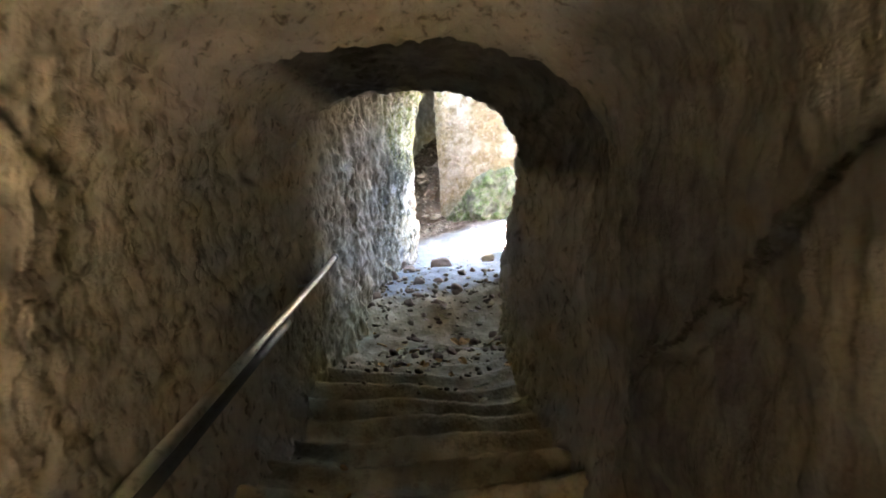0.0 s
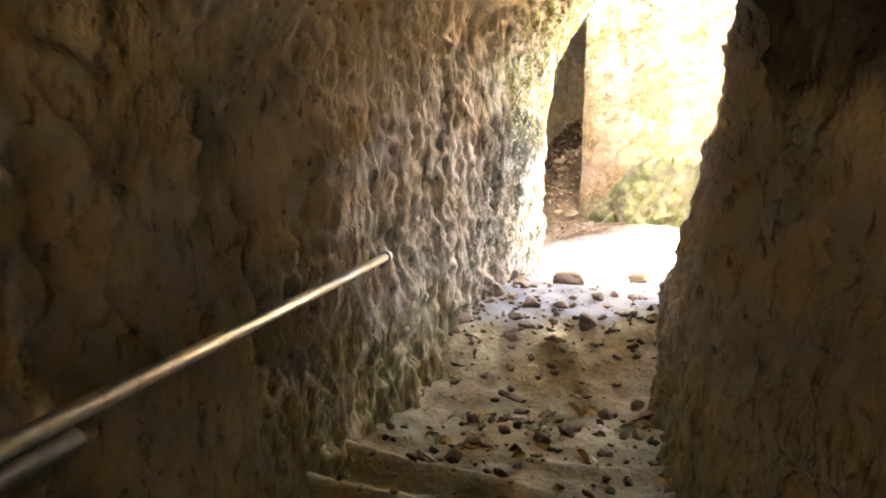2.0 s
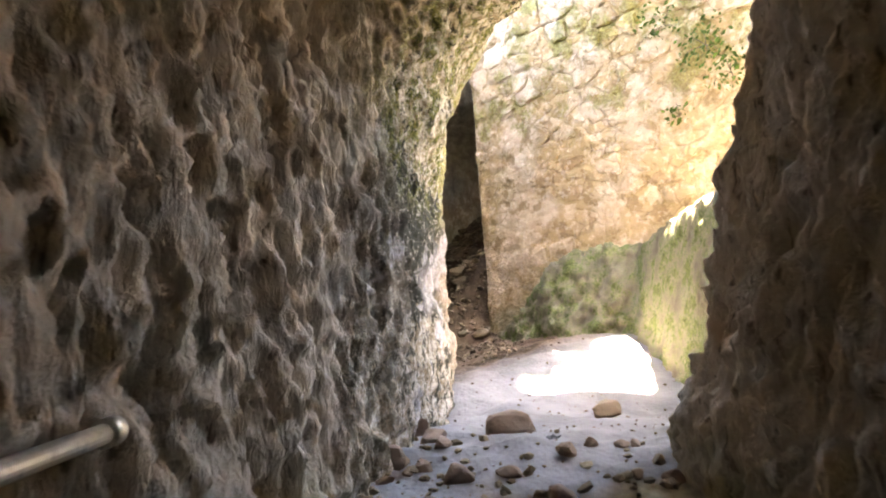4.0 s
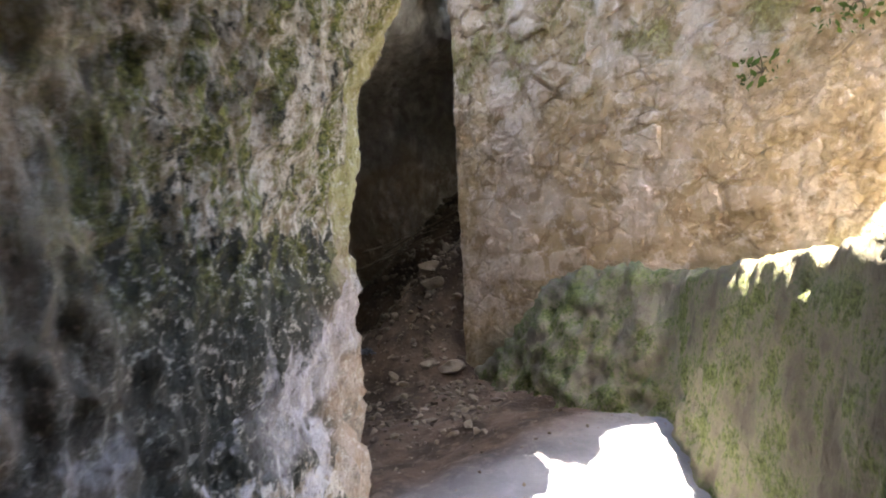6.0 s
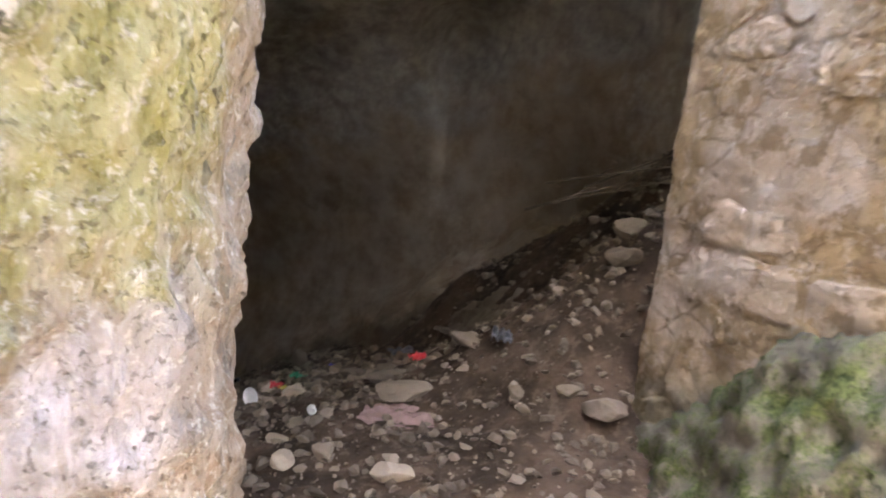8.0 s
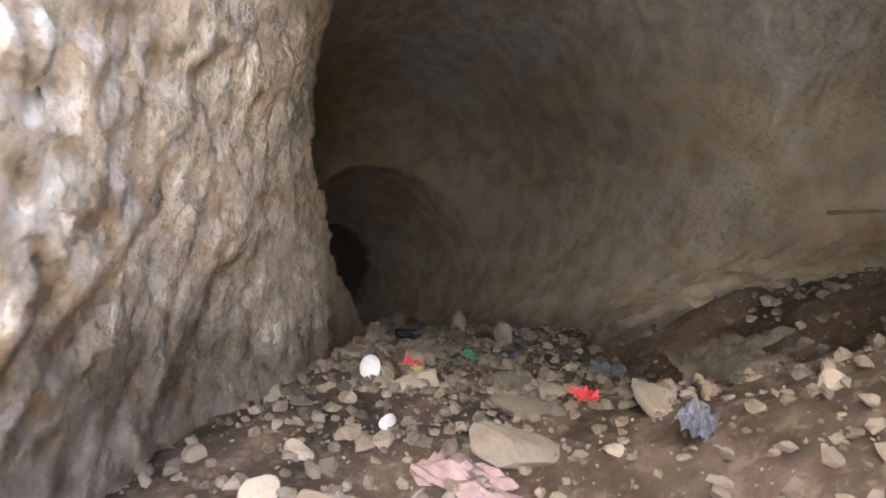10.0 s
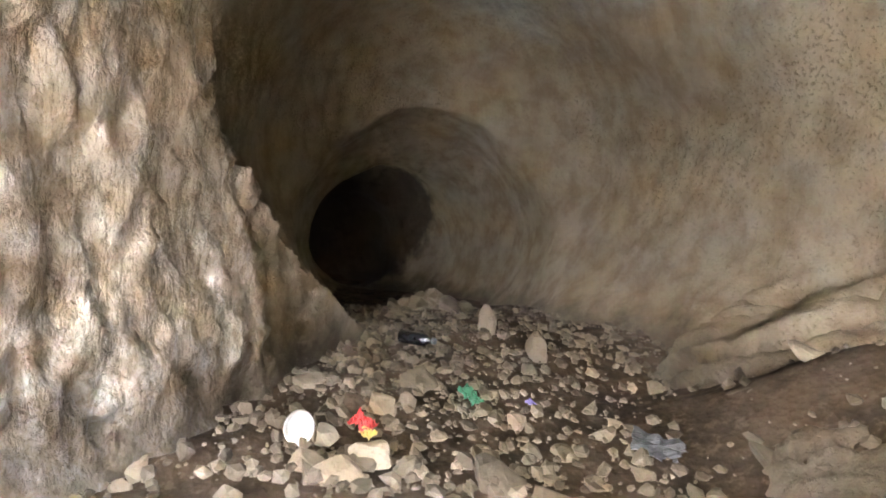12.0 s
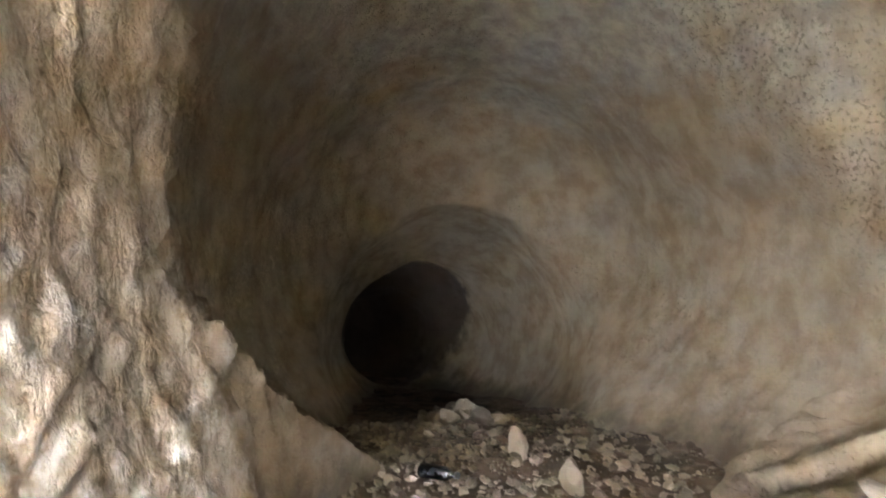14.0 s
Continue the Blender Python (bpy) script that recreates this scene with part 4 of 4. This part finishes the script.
def wrapper(at, size, material, label, seed, turn=0.0, second=None):
    ob = tagged(new("wrapper"), label, "wrapper")
    ob.matrix_basis = Matrix.Translation(at) @ Matrix.Rotation(turn, 4, "Z")
    part("foil", crumpled(seed, size), material, ob)
    if second:
        part("foil", crumpled(seed + 5, [c * 0.6 for c in size]), second, ob, "gold foil flap", Matrix.Translation((size[0] * 0.45, -size[1] * 0.3, 0.0)))
    return ob


def lathe(profile, sides=24):
    bm = bmesh.new()
    rings = [[bm.verts.new((r * math.cos(a), r * math.sin(a), z)) for a in (2 * math.pi * i / sides for i in range(sides))] for r, z in profile]
    for a, b in zip(rings, rings[1:]):
        for i in range(sides):
            f = bm.faces.new((a[i], a[(i + 1) % sides], b[(i + 1) % sides], b[i]))
            f.smooth = True
    bm.faces.new(rings[0][::-1])
    bm.faces.new(rings[-1])
    return bm


def lid(at, facing, label):
    """A shallow white plastic lid, dented, standing on its rim."""
    ob = tagged(new("plastic_lid"), label, "lid")
    z = Vector(facing).normalized()
    x = Vector((0, 0, 1)).cross(z).normalized()
    ob.matrix_basis = Matrix.Translation(at) @ Matrix((x, z.cross(x), z)).transposed().to_4x4() @ Matrix.Diagonal((1.0, 1.2, 1.0, 1.0))
    dish = lathe([(0.001, -0.010), (0.026, -0.010), (0.034, -0.004), (0.040, 0.006), (0.041, 0.006), (0.036, -0.005), (0.027, -0.013), (0.002, -0.013)], 28)
    for v in dish.verts:
        v.co.z += 0.008 * noise.noise(v.co * 30)
    part("dish", dish, WHITE_PLASTIC, ob)
    part("rim", tube_mesh([(0.0405 * math.cos(a), 0.0405 * math.sin(a), 0.0065) for a in (2 * math.pi * i / 32 for i in range(33))], 0.0028, 6), WHITE_PLASTIC, ob, "rolled white rim")
    part("tab", crumpled(12, (0.03, 0.02, 0.012)), WHITE_PLASTIC, ob, "torn white tab", Matrix.Translation((-0.02, -0.046, 0.0)))


def twig(points, radius, label):
    ob = tagged(new("twig"), label, "twig")
    pts = [Vector(p) for p in points]
    fine = [pts[i].lerp(pts[i + 1], t / 4) + Vector((noise.noise(pts[i] * 9 + Vector((t, 0, 0))), noise.noise(pts[i] * 7 + Vector((0, t, 0))), 0)) * 0.01 for i in range(len(pts) - 1) for t in range(4)] + [pts[-1]]
    part("stem", tube_mesh(fine, [radius * (1 - 0.7 * i / len(fine)) for i in range(len(fine))], 7), TWIG, ob)
    mid = fine[len(fine) // 2]
    part("shoot", tube_mesh([mid, mid + Vector((0.03, 0.02, 0.03)), mid + Vector((0.09, 0.01, 0.05))], [radius * 0.6, radius * 0.5, radius * 0.2], 6), TWIG, ob)


def leaf_mesh(name, seed, material):
    rnd = random.Random(seed)
    bm = bmesh.new()
    rows = []
    for i in range(7):
        t = i / 6
        w = 0.34 * math.sin(math.pi * min(1, t * 0.92 + 0.06)) * (1 + rnd.uniform(-0.15, 0.15))
        bend = 0.18 * math.sin(t * 3 + seed)
        rows.append([bm.verts.new((t - 0.5, s * w, bend + abs(s) * 0.12)) for s in (-1, -0.5, 0, 0.5, 1)])
    for a, b in zip(rows, rows[1:]):
        for j in range(4):
            bm.faces.new((a[j], a[j + 1], b[j + 1], b[j]))
    bmesh.ops.solidify(bm, geom=bm.faces[:], thickness=0.012)
    me = bpy.data.meshes.new(name)
    bm.to_mesh(me)
    bm.free()
    me.materials.append(material)
    return me


def fallen_leaves():
    rnd = random.Random(21)
    dry = [leaf_mesh("leaf", i, DRY_LEAF if i % 2 else PALE_LEAF) for i in range(8)]
    spots = hashed_spots(420, 77, (-0.75, 0.45, 3.2, 6.9), lambda x, y: 0.06 + 0.5 * np.exp(-((y - 6.15) / 0.5) ** 2))
    for p in spots[:150]:
        size = rnd.uniform(0.05, 0.14)
        ob = new("dry_leaf", rnd.choice(dry))
        ob.matrix_basis = Matrix.Translation((p[0], p[1], p[2] + 0.012)) @ Euler((rnd.gauss(0, 0.25), rnd.gauss(0, 0.25), rnd.uniform(0, 6.28))).to_matrix().to_4x4() @ Matrix.Diagonal((size, size * rnd.uniform(0.7, 1.2), size, 1))
        tagged(ob, "curled brown dry leaf lying on the steps", "leaf", "dry leaves on the steps")


def wall_plant(u, z, seed, count, reach):
    """A tuft of greenery rooted in the masonry."""
    rnd = random.Random(seed)
    root = Vector((MASONRY_AT[0] + 0.745 * u, MASONRY_AT[1] - 0.667 * u, z)) - Vector((*MASONRY_N, 0)) * 0.01
    ob = tagged(new("wall_plant"), "small green leafy plant rooted in the masonry joints", "plant")
    ob.location = root
    out = -Vector((*MASONRY_N, 0))
    leaves = bmesh.new()
    for i in range(count):
        d = (out * rnd.uniform(0.3, 1.0) + Vector((0.745, -0.667, 0)) * rnd.uniform(-1, 1) + Vector((0, 0, rnd.uniform(-0.9, 0.7)))).normalized() * rnd.uniform(0.3, 1) * reach
        if i < 6:
            part("stem", tube_mesh([(0, 0, 0), d * 0.5 + Vector((0, 0, 0.02)), d], [0.004, 0.003, 0.0015], 5), TWIG, ob)
        n = Vector((rnd.gauss(0, 1), rnd.gauss(0, 1), rnd.gauss(0.6, 1))).normalized()
        a = n.orthogonal().normalized() * rnd.uniform(0.012, 0.03)
        b = n.cross(a) * 0.6
        q = [leaves.verts.new(d + v) for v in (-a, -b * 0.8, a, b * 0.8)]
        leaves.faces.new(q)
    bmesh.ops.solidify(leaves, geom=leaves.faces[:], thickness=0.001)
    part("foliage", leaves, FRESH_LEAF, ob)


fallen_leaves()
lid(on_ground(-2.02, 10.98, 0.05), (0.85, -0.25, 0.5), "dented white plastic lid leaning on rubble stones")
wrapper(on_ground(-2.0, 11.16, 0.085), (0.075, 0.06, 0.11), RED_FOIL, "crumpled red and gold foil wrapper on stones", 3, 0.6, GOLD_FOIL)
wrapper(on_ground(-1.24, 11.36, 0.02), (0.09, 0.07, 0.14), RED_FOIL, "crumpled red wrapper between the stones", 4, 1.4)
wrapper(on_ground(-2.27, 11.66, 0.02), (0.10, 0.06, 0.10), GREEN_FOIL, "crumpled dark green wrapper in the rubble", 6, 0.2)
wrapper(on_ground(-1.75, 12.05, 0.01), (0.20, 0.12, 0.10), BLUE_PLASTIC, "crumpled grey-blue plastic film on dark earth", 7, 0.9)
wrapper(on_ground(-0.72, 11.2, 0.02), (0.16, 0.10, 0.14), BLUE_PLASTIC, "crumpled dark plastic bag in the rubble", 8, 2.0)
wrapper(on_ground(-0.95, 10.75, 0.0), (0.34, 0.22, 0.16), PINK_CLOTH, "dusty pinkish rag trodden into the rubble", 9, 0.4)
wrapper(on_ground(0.1, 7.55, 0.0), (0.07, 0.05, 0.06), BLUE_PLASTIC, "scrap of grey-blue plastic among the stones", 10, 0.7)
tagged(part("bottle_piece", lathe([(0.018, 0.0), (0.02, 0.004), (0.02, 0.06), (0.012, 0.066), (0.012, 0.08), (0.010, 0.08), (0.010, 0.064), (0.002, 0.063)], 16), WHITE_PLASTIC, None, "", Matrix.Translation(on_ground(-1.42, 10.75, 0.03)) @ Euler((1.3, 0.2, 0.7)).to_matrix().to_4x4()), "short white plastic tube lying among stones", "plastic tube")
for i, (x, y, z) in enumerate(((-0.55, 11.75, 1.92), (-0.45, 11.65, 1.86), (-0.6, 11.6, 1.82), (-0.4, 11.85, 1.98))):
    twig([(x - 0.28, y + 0.02 * i, z - 0.10 - 0.02 * i), (x, y - 0.03, z - 0.02), (x + 0.3, y - 0.08 * i + 0.1, z + 0.06 + 0.02 * i)], 0.007, "thin dry twig sticking out of the rubble heap")
twig([tuple(on_ground(-2.2, 11.1, 0.02)), tuple(on_ground(-2.1, 11.05, 0.06)), tuple(on_ground(-1.98, 11.02, 0.03))], 0.008, "short dry twig leaning on stones")
wall_plant(2.2, 3.0, 31, 130, 0.28)
wall_plant(1.9, 3.25, 32, 90, 0.24)
wall_plant(2.35, 2.75, 33, 110, 0.22)
wall_plant(1.95, 2.55, 34, 50, 0.14)
PAPER = plain("dirty_paper", (0.56, 0.47, 0.38), 0.85, 0.2, 0.35)
for x, y, size, seed, turn in ((-0.28, 6.24, 0.15, 14, 0.3), (-0.17, 6.14, 0.11, 15, 1.2), (0.16, 6.16, 0.17, 16, 2.1), (-0.2, 5.65, 0.08, 17, 0.8), (-0.23, 6.75, 0.1, 18, 1.7), (0.21, 6.8, 0.09, 19, 2.8)):
    scrap = tagged(part("paper_scrap", crumpled(seed, (size, size * 0.6, 0.05)), PAPER, None), "dirty crumpled paper scrap lying on the worn steps", "paper scrap")
    scrap.matrix_basis = Matrix.Translation(on_ground(x, y, 0.004)) @ Matrix.Rotation(turn, 4, "Z")
DARK_PLASTIC = plain("black_plastic", (0.02, 0.02, 0.022), 0.25, 0.6)
VIOLET_FOIL = plain("violet_foil", (0.10, 0.08, 0.32), 0.35, 0.6)
wrapper(on_ground(-2.13, 11.82, 0.02), (0.05, 0.03, 0.05), VIOLET_FOIL, "scrap of violet foil in the rubble", 20, 0.5)
bottle = tagged(new("bottle"), "dark plastic bottle lying between the rubble stones", "bottle")
bottle.matrix_basis = Matrix.Translation(on_ground(-2.98, 11.74, 0.05)) @ Euler((1.25, 0.2, 2.3)).to_matrix().to_4x4()
part("body", lathe([(0.025, -0.08), (0.031, -0.074), (0.031, 0.03), (0.027, 0.05), (0.013, 0.072), (0.012, 0.085)], 20), DARK_PLASTIC, bottle)
part("cap", lathe([(0.0145, 0.083), (0.0145, 0.099), (0.0135, 0.101)], 16), BLUE_PLASTIC, bottle, "grey-blue screw cap")
